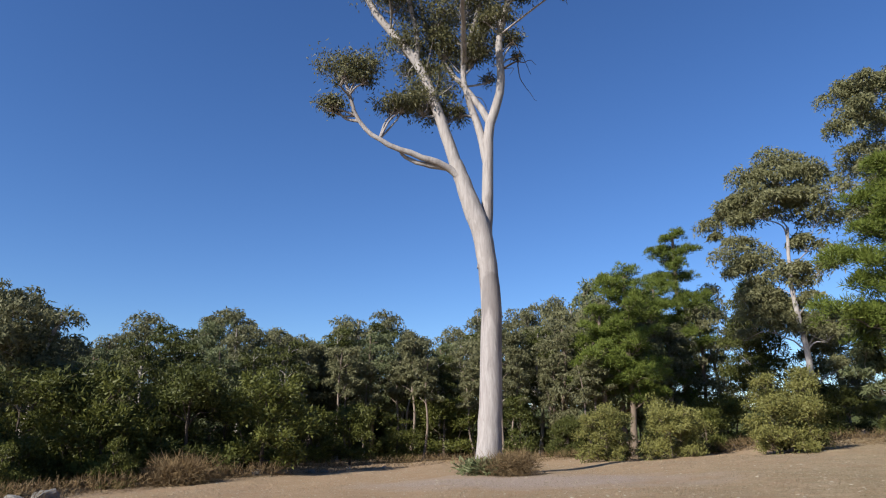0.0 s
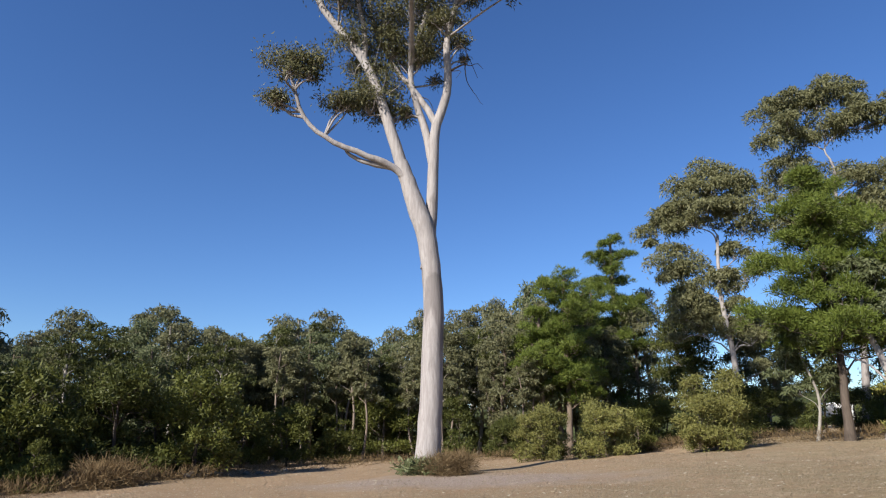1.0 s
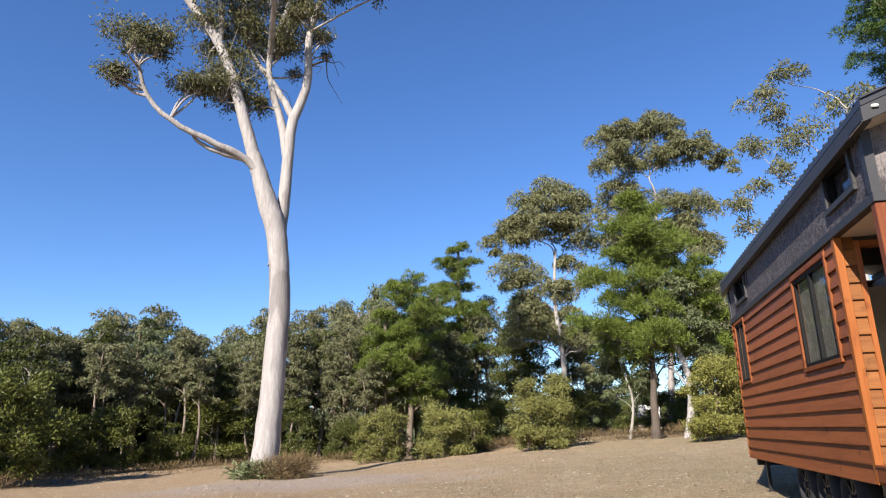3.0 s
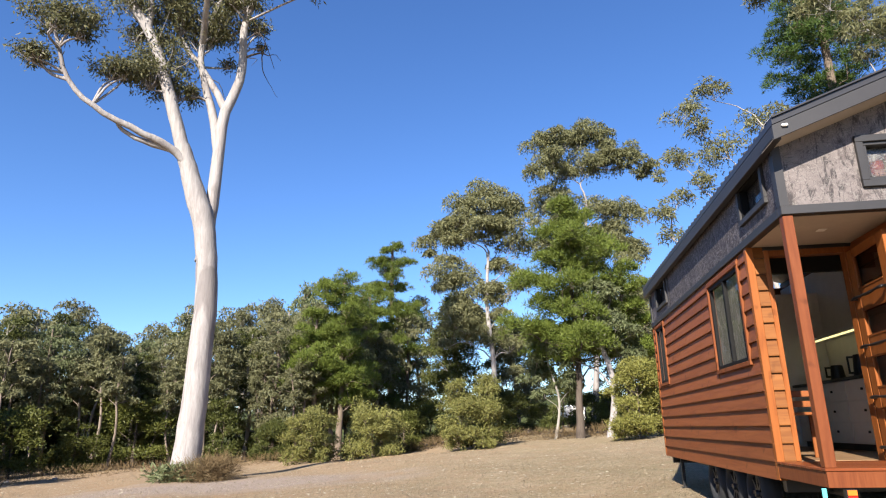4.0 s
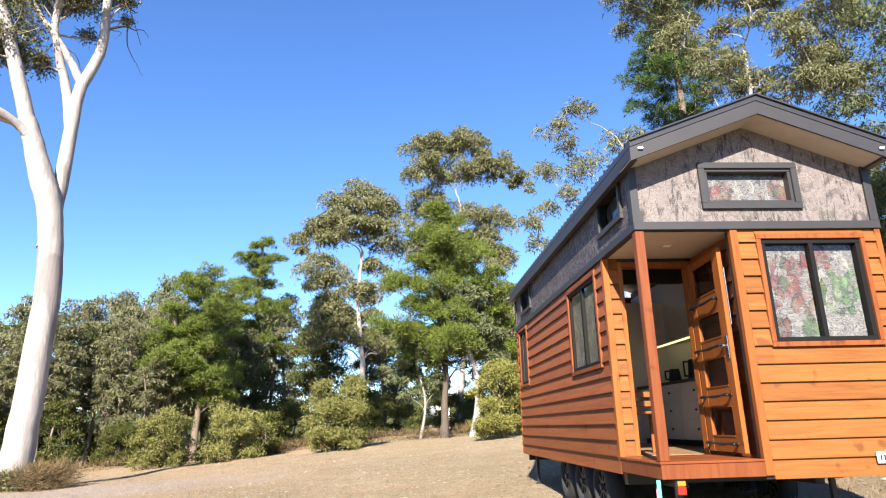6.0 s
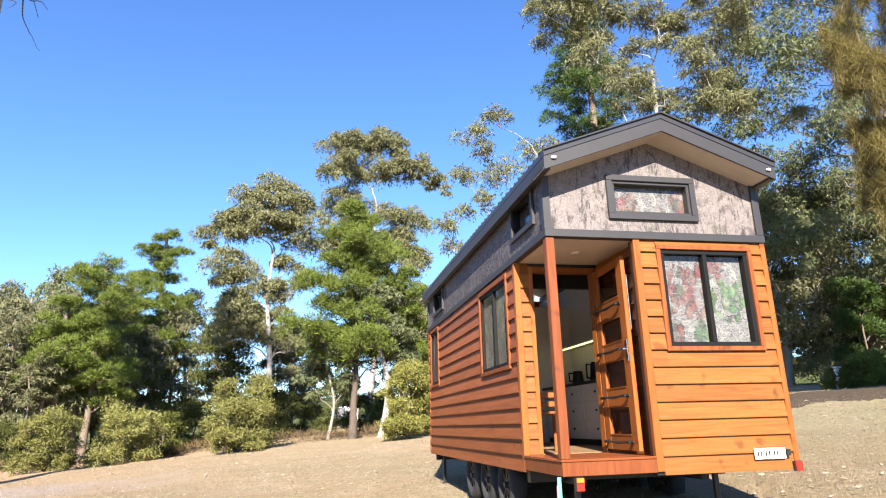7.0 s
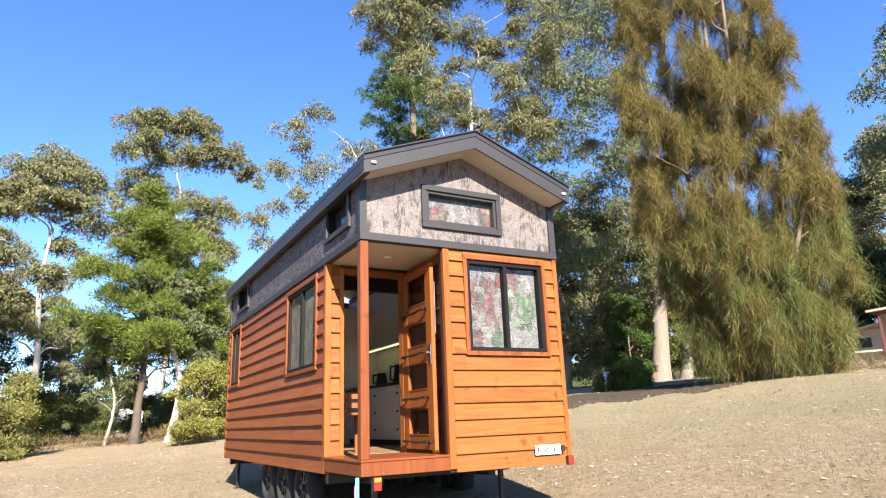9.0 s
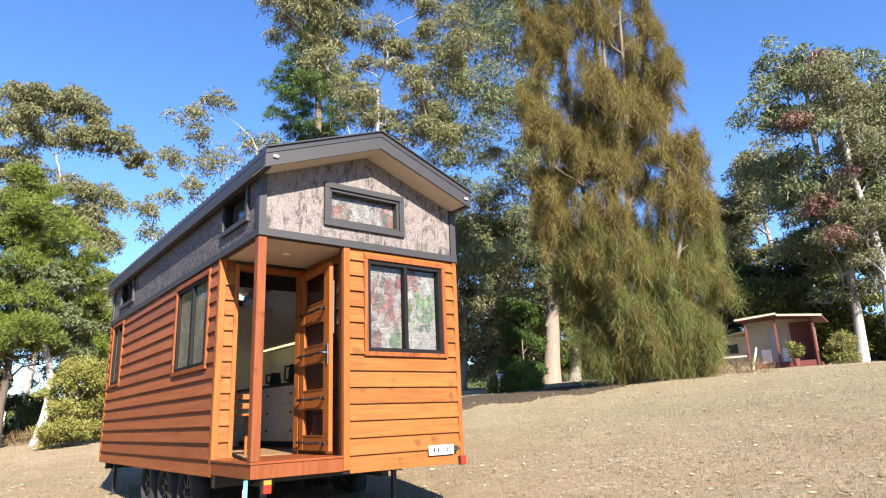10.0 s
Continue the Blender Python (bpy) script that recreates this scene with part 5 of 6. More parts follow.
# porch: ceiling, post, deck
hpart("porch_ceiling", (XL + 0.052, XP + 0.14, YF + 0.062, YP + 0.012, ZBELT + 0.003, 2.85), SOFFIT, None, "cream porch ceiling", 0)
hpart("porch_downlight", (2.68, 2.76, 6.3, 6.38, 2.815, 2.822), WHITE)
hpart("porch_post", (XL - 0.02, XL + 0.068, YF - 0.015, YF + 0.073, ZD, 2.819), POST, None, "square cedar post", 0.006)
deck = hpart("deck", [(XL - 0.02, XP - 0.012, YF - 0.02, YF + 0.02, 0.575, ZD - 0.022), (XL - 0.02, XL + 0.02, YF + 0.02, YP - 0.022, 0.575, ZD - 0.022), (XL + 0.02, XP - 0.012, YF + 0.02, YP, 0.6, ZD - 0.03)], POST, None, "", 0.003)
for n in range(11):
    y = YF - 0.03 + n * 0.0975
    hpart("plank", (XL - 0.03, XP - 0.012, y, min(y + 0.092, YP - 0.024), ZD - 0.021, ZD), DECK_WOOD, deck, "", 0.003)

# the open door
leaf = new("door")
leaf.parent = house
leaf.location = Vector((3.145, 6.83, 0.0)) - HOME
leaf.rotation_euler = (0, 0, radians(-4.0))
tagged(leaf, "open cedar door with four glass panes and black iron bars")
O = Vector((0, 0, 0))
DZ = [(0.90, 1.19), (1.37, 1.66), (1.84, 2.10), (2.30, 2.63)]


def dpart(name, spans, mat, label="", bevel=0.004, parent=leaf):
    return part(name, boxes(spans, bevel, O), mat, parent, label)


dpart("stile", [(-0.022, 0.022, -0.13, 0.0, 0.755, 2.71)], TRIM_Z)
dpart("stile", [(-0.022, 0.022, -0.82, -0.67, 0.755, 2.71)], TRIM_Z)
edges = [0.755] + [z for pair in DZ for z in pair] + [2.71]
for z0, z1 in zip(edges[::2], edges[1::2]):
    dpart("rail", [(-0.02, 0.02, -0.669, -0.131, z0, z1)], TRIM_Z)
for z0, z1 in DZ:
    ob = dpart("pane", [(-0.003, 0.003, -0.669, -0.131, z0, z1)], GLASS_DARK, "", 0)
    single_face(ob.data, "y", -1)
    ob.visible_shadow = False
    for c in (0, 1):
        dpart("bead", [(-0.024, -0.0195, -0.669, -0.131, (z0, z1 - 0.014)[c], (z0 + 0.014, z1)[c])], TRIM_Z, "", 0)
for z in (0.835, 1.285, 1.755, 2.22):
    w = Wood()
    w.tube(curve([(-0.05, 0.0, z), (-0.06, -0.14, z + 0.004), (-0.058, -0.4, z - 0.004), (-0.06, -0.62, z + 0.004), (-0.045, -0.74, z)], 16), 0.010 + 0.006 * np.abs(np.sin(np.linspace(0, 9.4, 16))), 8)
    w.tube([(-0.02, -0.06, z), (-0.07, -0.06, z)], [0.018, 0.012], 8)
    w.tube([(-0.02, -0.7, z), (-0.07, -0.7, z)], [0.018, 0.012], 8)
    child("iron_bar", w.mesh("iron_bar", BLACK), leaf, "black wrought iron bar")
plate = dpart("lock_plate", [(-0.03, -0.0225, -0.8, -0.755, 1.62, 1.84)], CHROME, "chrome lock plate")
dpart("handle", [(-0.075, -0.06, -0.79, -0.67, 1.735, 1.755), (-0.06, -0.031, -0.787, -0.767, 1.735, 1.755)], CHROME, "chrome lever", 0.003, plate)
w = Wood()
w.tube([(0.06, -0.745, 1.95), (0.06, -0.745, 2.52)], [0.011, 0.011], 10)
w.tube([(0.022, -0.745, 2.0), (0.06, -0.745, 2.0)], [0.008, 0.008], 8)
w.tube([(0.022, -0.745, 2.47), (0.06, -0.745, 2.47)], [0.008, 0.008], 8)
child("pull_bar", w.mesh("pull_bar", CHROME), leaf, "long steel pull bar")

# under the house
hpart("chassis", [(2.65, 2.75, 6.6, 12.3, 0.42, 0.548), (4.05, 4.15, 6.6, 12.3, 0.42, 0.548), (2.25, 4.55, 6.9, 7.0, 0.44, 0.547), (2.25, 4.55, 12.2, 12.3, 0.44, 0.547), (2.75, 4.05, 8.9, 9.0, 0.42, 0.54)], BLACK, None, "black steel chassis")
hpart("underfloor", (XL + 0.115, XR - 0.1, YF + 0.101, YB - 0.1, 0.56, ZD - 0.06), BLACK, None, "", 0)


def wheel(x, y, r=0.33):
    root = new("wheel")
    root.parent = house
    root.location = Vector((x, y, r - 0.0)) - HOME
    prof = [(-0.1, 0.21), (-0.105, 0.27), (-0.08, r), (0.08, r), (0.105, 0.27), (0.1, 0.21)]
    n, v, f = 32, [], []
    for k in range(n):
        a = k * 2 * math.pi / n
        v += [(u, q * math.cos(a), q * math.sin(a)) for u, q in prof]
    m = len(prof)
    f = [(k * m + j, ((k + 1) % n) * m + j, ((k + 1) % n) * m + (j + 1) % m, k * m + (j + 1) % m) for k in range(n) for j in range(m)]
    child("tyre", mesh_np("tyre", v, f, [RUBBER], smooth=False), root)
    bm = bmesh.new()
    bmesh.ops.create_cone(bm, cap_ends=True, segments=28, radius1=0.205, radius2=0.205, depth=0.02, matrix=pose(-0.03, 0, 0, 0, 90, 0))
    for k in range(8):
        a = k * math.pi / 4
        bmesh.ops.create_cube(bm, size=1, matrix=pose(-0.055, 0.12 * math.cos(a), 0.12 * math.sin(a), math.degrees(a), 0, 0) @ Matrix.Diagonal((0.03, 0.17, 0.035, 1)))
    part("rim", bm, RIM, root, "dark spoked rim")
    bm = bmesh.new()
    bmesh.ops.create_cone(bm, cap_ends=True, segments=16, radius1=0.045, radius2=0.035, depth=0.05, matrix=pose(-0.075, 0, 0, 0, -90, 0))
    part("hub_cap", bm, RIM, root)


for y in (8.0, 8.85, 9.7):
    wheel(2.38, y)
    wheel(4.42, y)
for x, y in ((2.34, 11.95), (4.12, 6.45), (2.5, 6.25), (4.45, 11.95)):
    z = float(land(x, y))
    hpart("jack_leg", [(x - 0.025, x + 0.025, y - 0.025, y + 0.025, z + 0.005, 0.548), (x - 0.07, x + 0.07, y - 0.07, y + 0.07, z - 0.02, z + 0.012)], BLACK, None, "black steel jack leg")
tail = hpart("tail_light", (2.295, 2.375, YF - 0.03, YF + 0.02, 0.445, 0.565), BLACK, None, "red and amber tail lamp", 0.003)
hpart("lens", (2.3, 2.37, YF - 0.042, YF - 0.031, 0.45, 0.515), REDLENS, tail, "", 0.003)
hpart("lens", (2.3, 2.37, YF - 0.042, YF - 0.031, 0.52, 0.56), AMBER, tail, "", 0.003)
tail = hpart("tail_light", (4.53, 4.61, YF - 0.06, YF - 0.024, 0.535, 0.63), BLACK, None, "red tail lamp", 0.003)
hpart("lens", (4.535, 4.605, YF - 0.072, YF - 0.061, 0.54, 0.625), REDLENS, tail, "", 0.003)
plate = hpart("number_plate", (4.125, 4.46, YF - 0.04, YF - 0.03, 0.655, 0.755), WHITE, None, "white plate with dark bars", 0.002)
for x0, x1 in ((4.152, 4.168), (4.186, 4.202), (4.24, 4.256), (4.274, 4.29), (4.328, 4.344), (4.362, 4.378)):
    hpart("bar", (x0, x1, YF - 0.0425, YF - 0.0405, 0.68, 0.73), BLACK, plate, "", 0)
hpart("plate_lamp", (4.47, 4.505, YF - 0.06, YF - 0.03, 0.68, 0.74), BLACK, None, "", 0.004)
hpart("strap", [(2.13, 2.165, YF - 0.005, YF + 0.005, 0.36, 0.572)], TEAL, None, "teal webbing strap hanging from the deck", 0.002)
hpart("strap", [(2.125, 2.15, YF + 0.007, YF + 0.015, 0.3, 0.5)], PINK, None, "pink webbing strap", 0.002)

# inside
hpart("inner_floor", (XL + 0.1, XR - 0.09, YP + 0.1, YB - 0.09, ZD - 0.055, ZD), FLOORING, None, "", 0)
hpart("inner_floor", (XP + 0.1, XR - 0.09, YF + 0.1, YP + 0.1, ZD - 0.055, ZD), FLOORING, None, "", 0)
for q in [(XL + 0.102, XL + 0.115, SW1[1], SW2[0], ZD, 3.4), (XL + 0.102, XL + 0.115, YP + 0.1, SW1[0], ZD, 2.8), (XR - 0.11, XR - 0.092, YF + 0.1, 6.3, ZD, 3.4), (XR - 0.11, XR - 0.092, 7.8, YB - 0.09, ZD, 3.4), (XL + 0.115, XR - 0.11, 10.9, 10.96, ZD, 3.06)]:
    hpart("inner_lining", q, OFFWHITE, None, "white wall lining", 0)
hpart("loft_edge", (XL + 0.116, XR - 0.111, 8.6, 8.66, 2.91, 3.5), BLACK, None, "dark loft edge across the room", 0)
for part_x in ((XL + 0.05, XM), (XM, XR - 0.05)):
    x0, x1 = part_x
    part("ceiling_lining", prism([(x0, roof_z(x0, 0.06)), (x1, roof_z(x1, 0.06)), (x1, roof_z(x1, 0.08)), (x0, roof_z(x0, 0.08))], "y", YF + 0.061, YB), OFFWHITE, house)


def bench():
    root = new("kitchen_bench")
    at = Vector((4.2, 8.8, ZD))
    root.matrix_basis = Matrix.Translation(at)
    tagged(root, "white kitchen bench with drawers inside the house", "cabinet")
    part("carcass", boxes([(3.92, 4.48, 8.3, 10.88, ZD + 0.08, 1.58)], 0.002, at), WHITE, root)
    part("kickboard", boxes([(3.97, 4.48, 8.33, 10.88, ZD, ZD + 0.078)], 0, at), BLACK, root)
    part("worktop", boxes([(3.89, 4.48, 8.27, 10.88, 1.582, 1.62)], 0.004, at), BLACK, root, "dark worktop")
    for k in range(3):
        for j in range(3):
            y0, z0 = 8.34 + 0.84 * k, ZD + 0.1 + 0.255 * j
            d = part("drawer", boxes([(3.9, 3.918, y0, y0 + 0.81, z0, z0 + 0.24)], 0.003, at), WHITE, root)
            part("knob", boxes([(3.875, 3.899, y0 + 0.36, y0 + 0.39, z0 + 0.11, z0 + 0.14)], 0.006, at), BLACK, d)
    # the end drawers that face the door
    for j in range(3):
        z0 = ZD + 0.1 + 0.255 * j
        d = part("drawer", boxes([(3.94, 4.46, 8.28, 8.298, z0, z0 + 0.24)], 0.003, at), WHITE, root)
        part("knob", boxes([(4.18, 4.21, 8.255, 8.279, z0 + 0.11, z0 + 0.14)], 0.006, at), BLACK, d)
    s = new("wall_shelf")
    at2 = Vector((4.36, 8.8, 2.27))
    s.matrix_basis = Matrix.Translation(at2)
    tagged(s, "white wall shelf with a glowing strip light below", "shelf")
    part("board", boxes([(4.22, 4.485, 9.3, 10.88, 2.27, 2.305)], 0.003, at2), OFFWHITE, s)
    part("strip_light", boxes([(4.24, 4.27, 9.4, 10.75, 2.25, 2.269)], 0, at2), LED, s, "glowing warm strip light")
    for y, h in ((9.3, 0.3), (10.0, 0.22)):
        b = new("kettle")
        b.matrix_basis = Matrix.Translation((4.2, y, 1.62))
        tagged(b, "black kettle on the dark worktop", "kettle")
        bm = bmesh.new()
        bmesh.ops.create_cone(bm, cap_ends=True, segments=20, radius1=0.1, radius2=0.075, depth=h, matrix=pose(0, 0, h / 2))
        bmesh.ops.bevel(bm, geom=bm.edges[:], offset=0.008, segments=2, affect="EDGES")
        part("body", bm, BLACK, b)
        part("handle", boxes([(-0.16, -0.14, -0.012, 0.012, 0.05, h - 0.02), (-0.14, -0.085, -0.012, 0.012, h - 0.045, h - 0.02), (-0.14, -0.095, -0.012, 0.012, 0.05, 0.075)], 0.004, O), BLACK, b)


bench()


def chair():
    root = new("wooden_chair")
    root.matrix_basis = pose(2.6, 7.35, ZD, 0, 0, -8)
    tagged(root, "orange timber chair just inside the doorway", "chair")
    for x in (-0.17, 0.15):
        for y, h in ((-0.17, 0.66), (0.17, 0.42)):
            part("leg", boxes([(x, x + 0.035, y, y + 0.035, 0, h)], 0.004, O), TRIM_Z, root)
    part("seat", boxes([(-0.19, 0.2, -0.18, 0.22, 0.421, 0.45)], 0.006, O), TRIM_Z, root)
    for z in (0.5, 0.6):
        part("backrest_slat", boxes([(-0.134, 0.149, -0.165, -0.145, z, z + 0.06)], 0.004, O), TRIM_Z, root)


chair()

# boards last: they are many
boards(wall_front, "x", YF + 0.012, -1, XP + 0.062, XR - 0.035, ZB, ZBELT, [FW], BOARD_X)
boards(wall_porch, "y", XP + 0.09, -1, YF + 0.04, YP - 0.012, ZD + 0.0, ZBELT - 0.002, [], BOARD_Y)
boards(wall_entry, "x", YP + 0.012, -1, XL + 0.05, 2.352, ZD - 0.002, ZBELT - 0.002, [], BOARD_X)
boards(wall_side, "y", XL + 0.012, -1, YP + 0.05, YB - 0.03, ZB, ZBELT, [SW1, SW2], BOARD_Y)


# ---- sheds, caravans and small things round the clearing ----
def shed():
    az, far = 64.9, 38.5
    px, py = polar(az, far)
    root = new("garden_shed")
    root.matrix_basis = pose(px, py, float(land(px, py)) - 0.1, 0, 0, facing(az) - 8)
    tagged(root, "low maroon and cream shed with an open veranda", "shed")
    part("plinth", boxes([(-0.99, 1.98, -0.9, 2.4, 0.0, 0.38)], 0.02, O), MAROON, root)
    part("back_wall", boxes([(-1.29, 1.98, 0.5, 0.6, 0.381, 2.7)], 0, O), CREAM, root, "cream wall with white lower panel")
    part("lower_panel", boxes([(-0.73, 0.77, 0.47, 0.498, 0.4, 1.15)], 0.005, O), WHITE, root)
    part("door", boxes([(-0.24, 0.30, 0.44, 0.468, 0.385, 2.3)], 0.01, O), GREY, root, "grey door")
    part("side_wall", boxes([(0.82, 1.98, 0.38, 0.468, 0.381, 2.45)], 0.0, O), MAROON, root)
    part("end_wall", boxes([(1.89, 1.98, -0.8, 0.379, 0.381, 2.5)], 0.0, O), MAROON, root)
    for x in (-1.16, 0.26):
        part("post", boxes([(x, x + 0.1, -0.95, -0.85, 0.0 if x < 0 else 0.381, 2.58)], 0.006, O), MAROON, root)
    part("post", boxes([(1.99, 2.06, -0.95, -0.85, 0.0, 2.45)], 0.006, O), MAROON, root)
    part("roof", prism([(-1.53, 2.66), (0.47, 2.8), (0.47, 2.88), (-1.53, 2.74)], "y", -1.15, 2.6, O), MAROON, root)
    part("roof", prism([(0.48, 2.72), (2.5, 2.5), (2.5, 2.58), (0.48, 2.8)], "y", -1.15, 2.6, O), MAROON, root)
    part("fascia", prism([(-1.56, 2.65), (0.48, 2.79), (0.48, 2.9), (-1.56, 2.76)], "y", -1.19, -1.151, O), CREAM, root, "pale fascia board")
    part("fascia", prism([(0.49, 2.71), (2.54, 2.48), (2.54, 2.59), (0.49, 2.82)], "y", -1.19, -1.151, O), CREAM, root, "pale fascia board")
    part("lean_to_wall", boxes([(-3.10, -1.30, 0.6, 0.7, 0.0, 2.0)], 0, O), CREAM, root)
    part("lean_to_roof", prism([(-3.4, 1.75), (-1.32, 2.15), (-1.32, 2.22), (-3.4, 1.82)], "y", -0.3, 1.8, O), CREAM, root)
    part("hatch", boxes([(-2.58, -1.89, 0.57, 0.599, 1.1, 1.6)], 0.01, O), BLACK, root)
    part("rail", boxes([(-2.84, -1.17, -0.9, -0.86, 0.75, 0.86)], 0.01, O), CREAM, root)
    plank = new("leaning_plank")
    plank.matrix_basis = root.matrix_basis @ pose(-0.95, -1.3, 0.05, -24, 10, 0)
    tagged(plank, "pale plank leaning on the shed veranda", "plank")
    part("plank", boxes([(-0.05, 0.05, -0.03, 0.0, 0, 1.3)], 0.005, O), CREAM, plank)
    pot = new("potted_plant")
    pot.matrix_basis = root.matrix_basis @ pose(1.1, -1.45, 0.1)
    tagged(pot, "small yellow-green potted plant by the shed", "plant")
    bm = bmesh.new()
    bmesh.ops.create_cone(bm, cap_ends=True, segments=14, radius1=0.13, radius2=0.18, depth=0.35, matrix=pose(0, 0, 0.175))
    part("pot", bm, MAROON, pot)
    rng = np.random.default_rng(3)
    v, f = leaves(rng, [(0, 0, 0.6), (0.1, 0, 0.8), (-0.1, 0, 0.95)], [0.22, 0.22, 0.18], 420, (0.2, 0.06), "bush")
    child("foliage", mesh_np("foliage", v, f, [LEAF_BUSH]), pot)


shed()


def caravan(az, far, w, h, turn, label, mat, lift=0.45, windows=True):
    px, py = polar(az, far)
    root = new("caravan")
    root.matrix_basis = pose(px, py, float(land(px, py)), 0, 0, facing(az) + turn)
    tagged(root, label, "caravan")
    bm = boxes([(-w / 2, w / 2, -1.0, 1.0, lift, lift + h)], 0.12, O)
    part("body", bm, mat, root)
    if windows:
        part("window", boxes([(-w * 0.32, -w * 0.05, -1.015, -0.99, lift + h * 0.5, lift + h * 0.78)], 0.01, O), BLACKFRAME, root)
        part("stripe", boxes([(-w * 0.42, w * 0.42, -1.012, -0.995, lift + h * 0.3, lift + h * 0.38)], 0.0, O), GREY, root)
    for x in (-w * 0.2, w * 0.2):
        bm = bmesh.new()
        bmesh.ops.create_cone(bm, cap_ends=True, segments=20, radius1=0.32, radius2=0.32, depth=0.2, matrix=pose(x, -0.85, 0.32, 90, 0, 0))
        part("wheel", bm, RUBBER, root)


caravan(2.9, 62, 1.9, 1.5, 15, "small white caravan parked beyond the pines", WHITE, windows=False)
caravan(73.0, 54, 4.2, 2.2, -12, "pale grey caravan behind the shed", GREY)


def small_post():
    px, py = polar(42.5, 26.2)
    root = new("marker_post")
    root.matrix_basis = pose(px, py, float(land(px, py)) - 0.05)
    tagged(root, "short white marker post among shrubs", "post")
    part("post", boxes([(-0.1, 0.1, -0.06, 0.06, 0, 0.75)], 0.02, O), WHITE, root)
    part("cap", boxes([(-0.13, 0.13, -0.08, 0.08, 0.751, 0.8)], 0.015, O), WHITE, root)


small_post()


def rock(az, far, r, seed):
    rng = np.random.default_rng(seed)
    px, py = polar(az, far)
    bm = bmesh.new()
    bmesh.ops.create_icosphere(bm, subdivisions=2, radius=1)
    for v in bm.verts:
        v.co *= 0.8 + 0.35 * noise.noise(v.co * 1.7 + Vector((seed, 0, 0)))
        v.co = Vector((v.co.x * r, v.co.y * r * 0.8, v.co.z * r * 0.55))
    me = bpy.data.meshes.new("rock")
    bm.to_mesh(me)
    bm.free()
    me.materials.append(STONE)
    ob = new("rock", me)
    ob.matrix_basis = pose(px, py, float(land(px, py)) + r * 0.12, 0, 0, 360 * rng.random())
    tagged(ob, "grey weathered rock at the edge of dry grass", "rock", "edge rocks")


for k, (az, far, r) in enumerate(((-46.5, 33, 0.4), (-44, 34, 0.28), (-43, 34.5, 0.3), (-41, 36, 0.2), (-48.5, 31.5, 0.45), (-63, 24, 0.5), (-65, 23, 0.4), (-52, 30, 0.25), (-26, 33, 0.2), (-38, 36, 0.22))):
    rock(az, far, r, k)


def tufts(name, label, spots, blades, size, mat, spread, seed, habit="bush", lift=0.0):
    """Countless blades or stalks round the given plan places, as one mesh."""
    rng = np.random.default_rng(seed)
    spots = np.asarray(spots, float)
    z = land(spots[:, 0], spots[:, 1])
    cen = np.column_stack([spots, z + lift])
    v, f = leaves(rng, cen, np.full(len(cen), spread), blades, size, habit)
    v = v.reshape(-1, 4, 3)
    ground = land(v[:, 0, 0], v[:, 0, 1])
    v[:, :, 2] += (np.maximum(ground - 0.02, v[:, 0, 2]) - v[:, 0, 2])[:, None]
    ob = new(name, mesh_np(name, v.reshape(-1, 3), f, [mat]))
    return tagged(ob, label, "grass", kind="stuff")


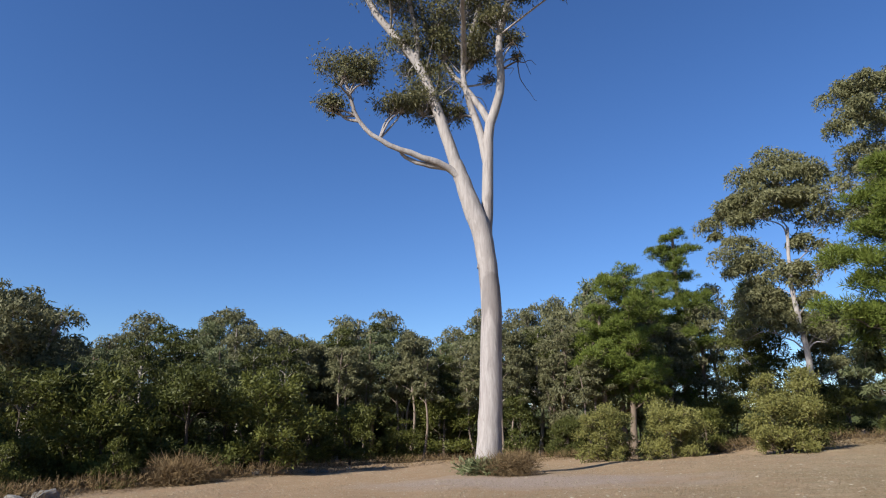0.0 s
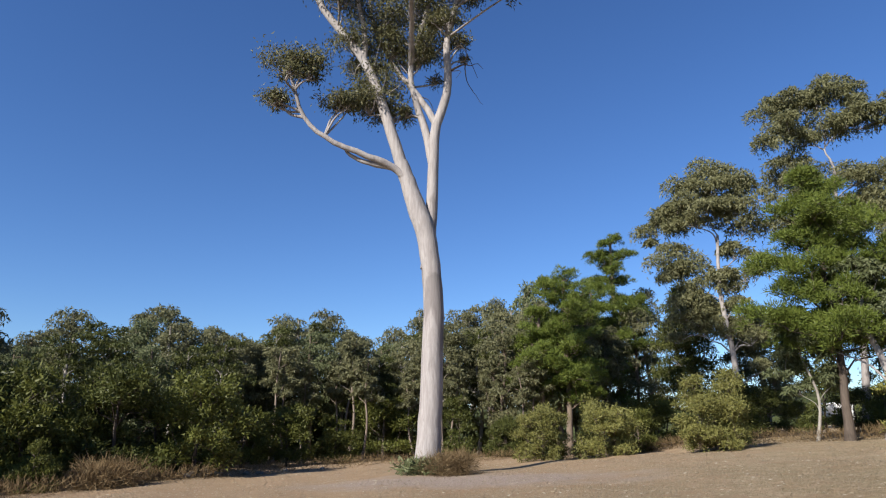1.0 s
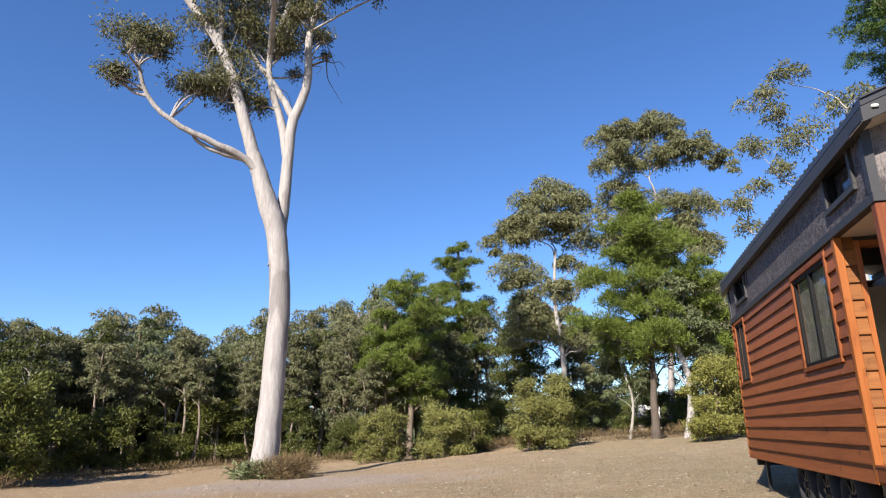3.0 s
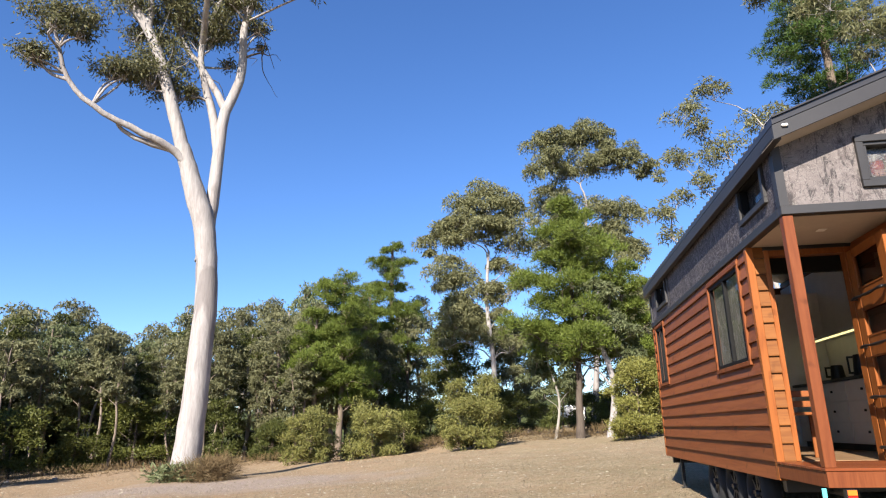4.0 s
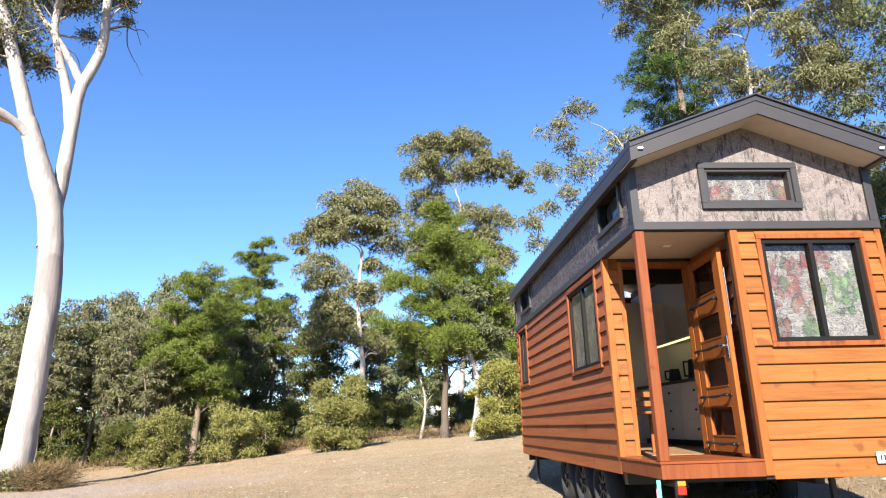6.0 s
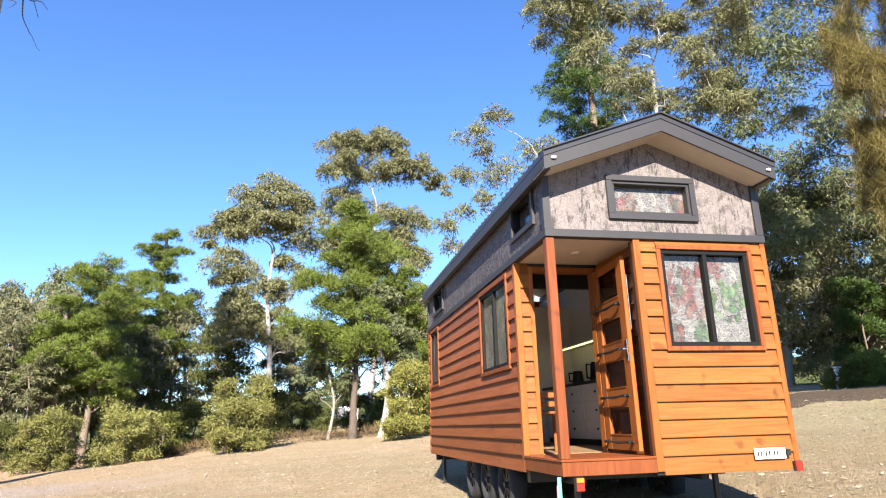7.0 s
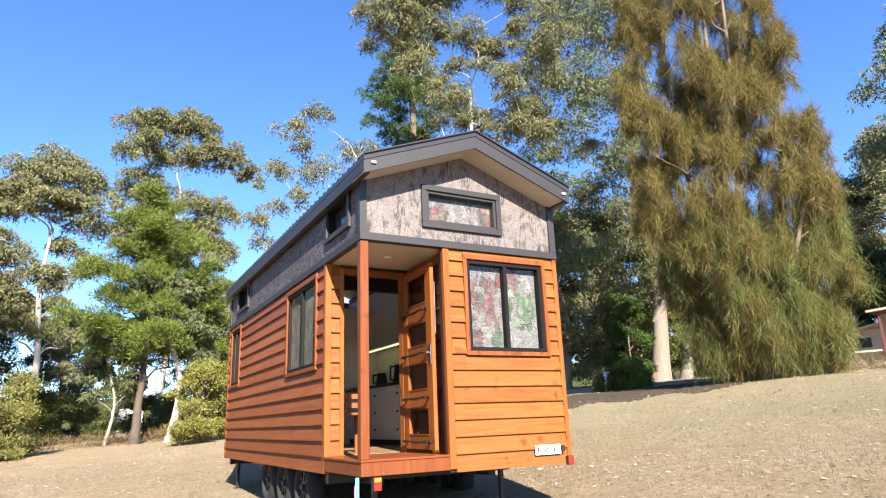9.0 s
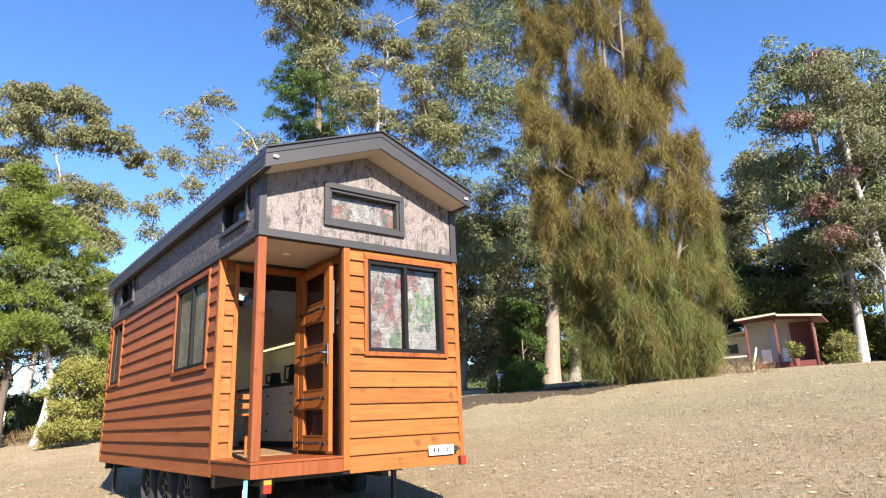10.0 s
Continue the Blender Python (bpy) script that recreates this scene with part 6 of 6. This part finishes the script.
def clutter():
    rng = np.random.default_rng(9)
    tx, ty = polar(-29.2, 25.6)
    ring = [(tx + 0.8 + 0.65 * math.cos(a) * q, ty - 0.3 + 0.5 * math.sin(a) * q) for a, q in zip(rng.random(40) * 6.28, 0.4 + rng.random(40))]
    tufts("undergrowth", "green weeds round the foot of the gum", [(x - 0.9, y) for x, y in ring[:22]], 1800, (0.24, 0.06), LEAF_GUM, 0.28, 1, "bush", 0.32)
    tufts("dry_stalks", "dry brown stalks round the foot of the gum", [(x + 0.2, y) for x, y in ring], 4200, (0.4, 0.014), LEAF_DRY, 0.36, 2, "bush", 0.35)
    edge = []
    for az in np.arange(-72, -20, 0.35):
        far = np.interp(az, [-72, -60, -50, -44, -36, -28, -20], [22, 25, 29, 33, 37, 41, 42]) * (0.97 + 0.07 * rng.random())
        edge.append(polar(az, far))
    tufts("long_grass", "long dry grass along the forest edge", edge, 9000, (0.3, 0.016), LEAF_DRY, 0.45, 3, "pine", 0.08)
    edge = [polar(az, 36 + 3 * rng.random()) for az in np.arange(-20, 7, 0.5)]
    tufts("long_grass", "long dry grass below the pines", edge, 8000, (0.32, 0.016), LEAF_DRY, 0.5, 4, "pine", 0.08)
    edge = [polar(az, 24.5 + 1.5 * rng.random()) for az in np.arange(50, 64, 0.6)]
    tufts("long_grass", "dry grass under the she-oak", edge, 4000, (0.3, 0.014), LEAF_DRY, 0.4, 6, "pine", 0.05)
    heap = [polar(-55.5 + 3 * rng.random(), 27 + 1.2 * rng.random()) for _ in range(30)]
    tufts("brush_pile", "heap of dead brown branches and stalks", heap, 5000, (0.5, 0.02), LEAF_DRY, 0.5, 7, "bush", 0.25)
    # fallen leaves and short turf over the clearing
    n = 42000
    az, far = rng.uniform(-75, 80, n), 4 + 36 * rng.random(n) ** 0.8
    x, y = far * np.sin(np.radians(az)), far * np.cos(np.radians(az))
    keep = ~((x > 2.0) & (x < 4.8) & (y > 5.6) & (y < 12.6))
    x, y = x[keep], y[keep]
    n = len(x)
    c = np.column_stack([x, y, land(x, y) + 0.012])
    a = rng.random(n) * 6.28
    ax = np.column_stack([np.cos(a), np.sin(a), 0.1 * rng.normal(0, 1, n)])
    side = np.column_stack([-np.sin(a), np.cos(a), 0.25 * rng.normal(0, 1, n)])
    length = (0.04 + 0.075 * rng.random(n) ** 2)[:, None]
    v = np.stack([c - ax * length / 2, c + side * length * 0.2, c + ax * length / 2, c - side * length * 0.2], 1)
    v[:, :, 2] += np.maximum(0, c[:, 2] + 0.0 - v[:, :, 2].min(1))[:, None]
    ob = new("leaf_litter", mesh_np("leaf_litter", v.reshape(-1, 3), np.arange(n * 4).reshape(-1, 4), [LITTER]))
    tagged(ob, "pale fallen gum leaves scattered over dry grass", "leaves", kind="stuff")
    n = 85000
    az, far = rng.uniform(-62, 75, n), 5.5 + 26 * rng.random(n) ** 1.3
    x, y = far * np.sin(np.radians(az)), far * np.cos(np.radians(az))
    c = np.column_stack([x, y, land(x, y) - 0.01])
    ax = unit(rng.normal(0, 0.5, (n, 3)) + np.array([0, 0, 0.8]))
    side = unit(np.cross(ax, rng.normal(0, 1, (n, 3))))
    length = (0.035 + 0.05 * rng.random(n))[:, None]
    v = np.stack([c + side * 0.006, c + ax * length, c - side * 0.006], 1)
    ob = new("turf", mesh_np("turf", v.reshape(-1, 3), np.arange(n * 3).reshape(-1, 3), [TURF]))
    tagged(ob, "short dry tan turf", "grass", kind="stuff")


TURF = leaf_mat("dry_turf", (0.122, 0.0989, 0.0539), (0.275, 0.221, 0.144), (0.44, 0.359, 0.288), 0.5, 0.9)
LITTER = leaf_mat("fallen_leaves", (0.281, 0.199, 0.112), (0.425, 0.355, 0.25), (0.536, 0.493, 0.412), 0.3, 0.7)
clutter()
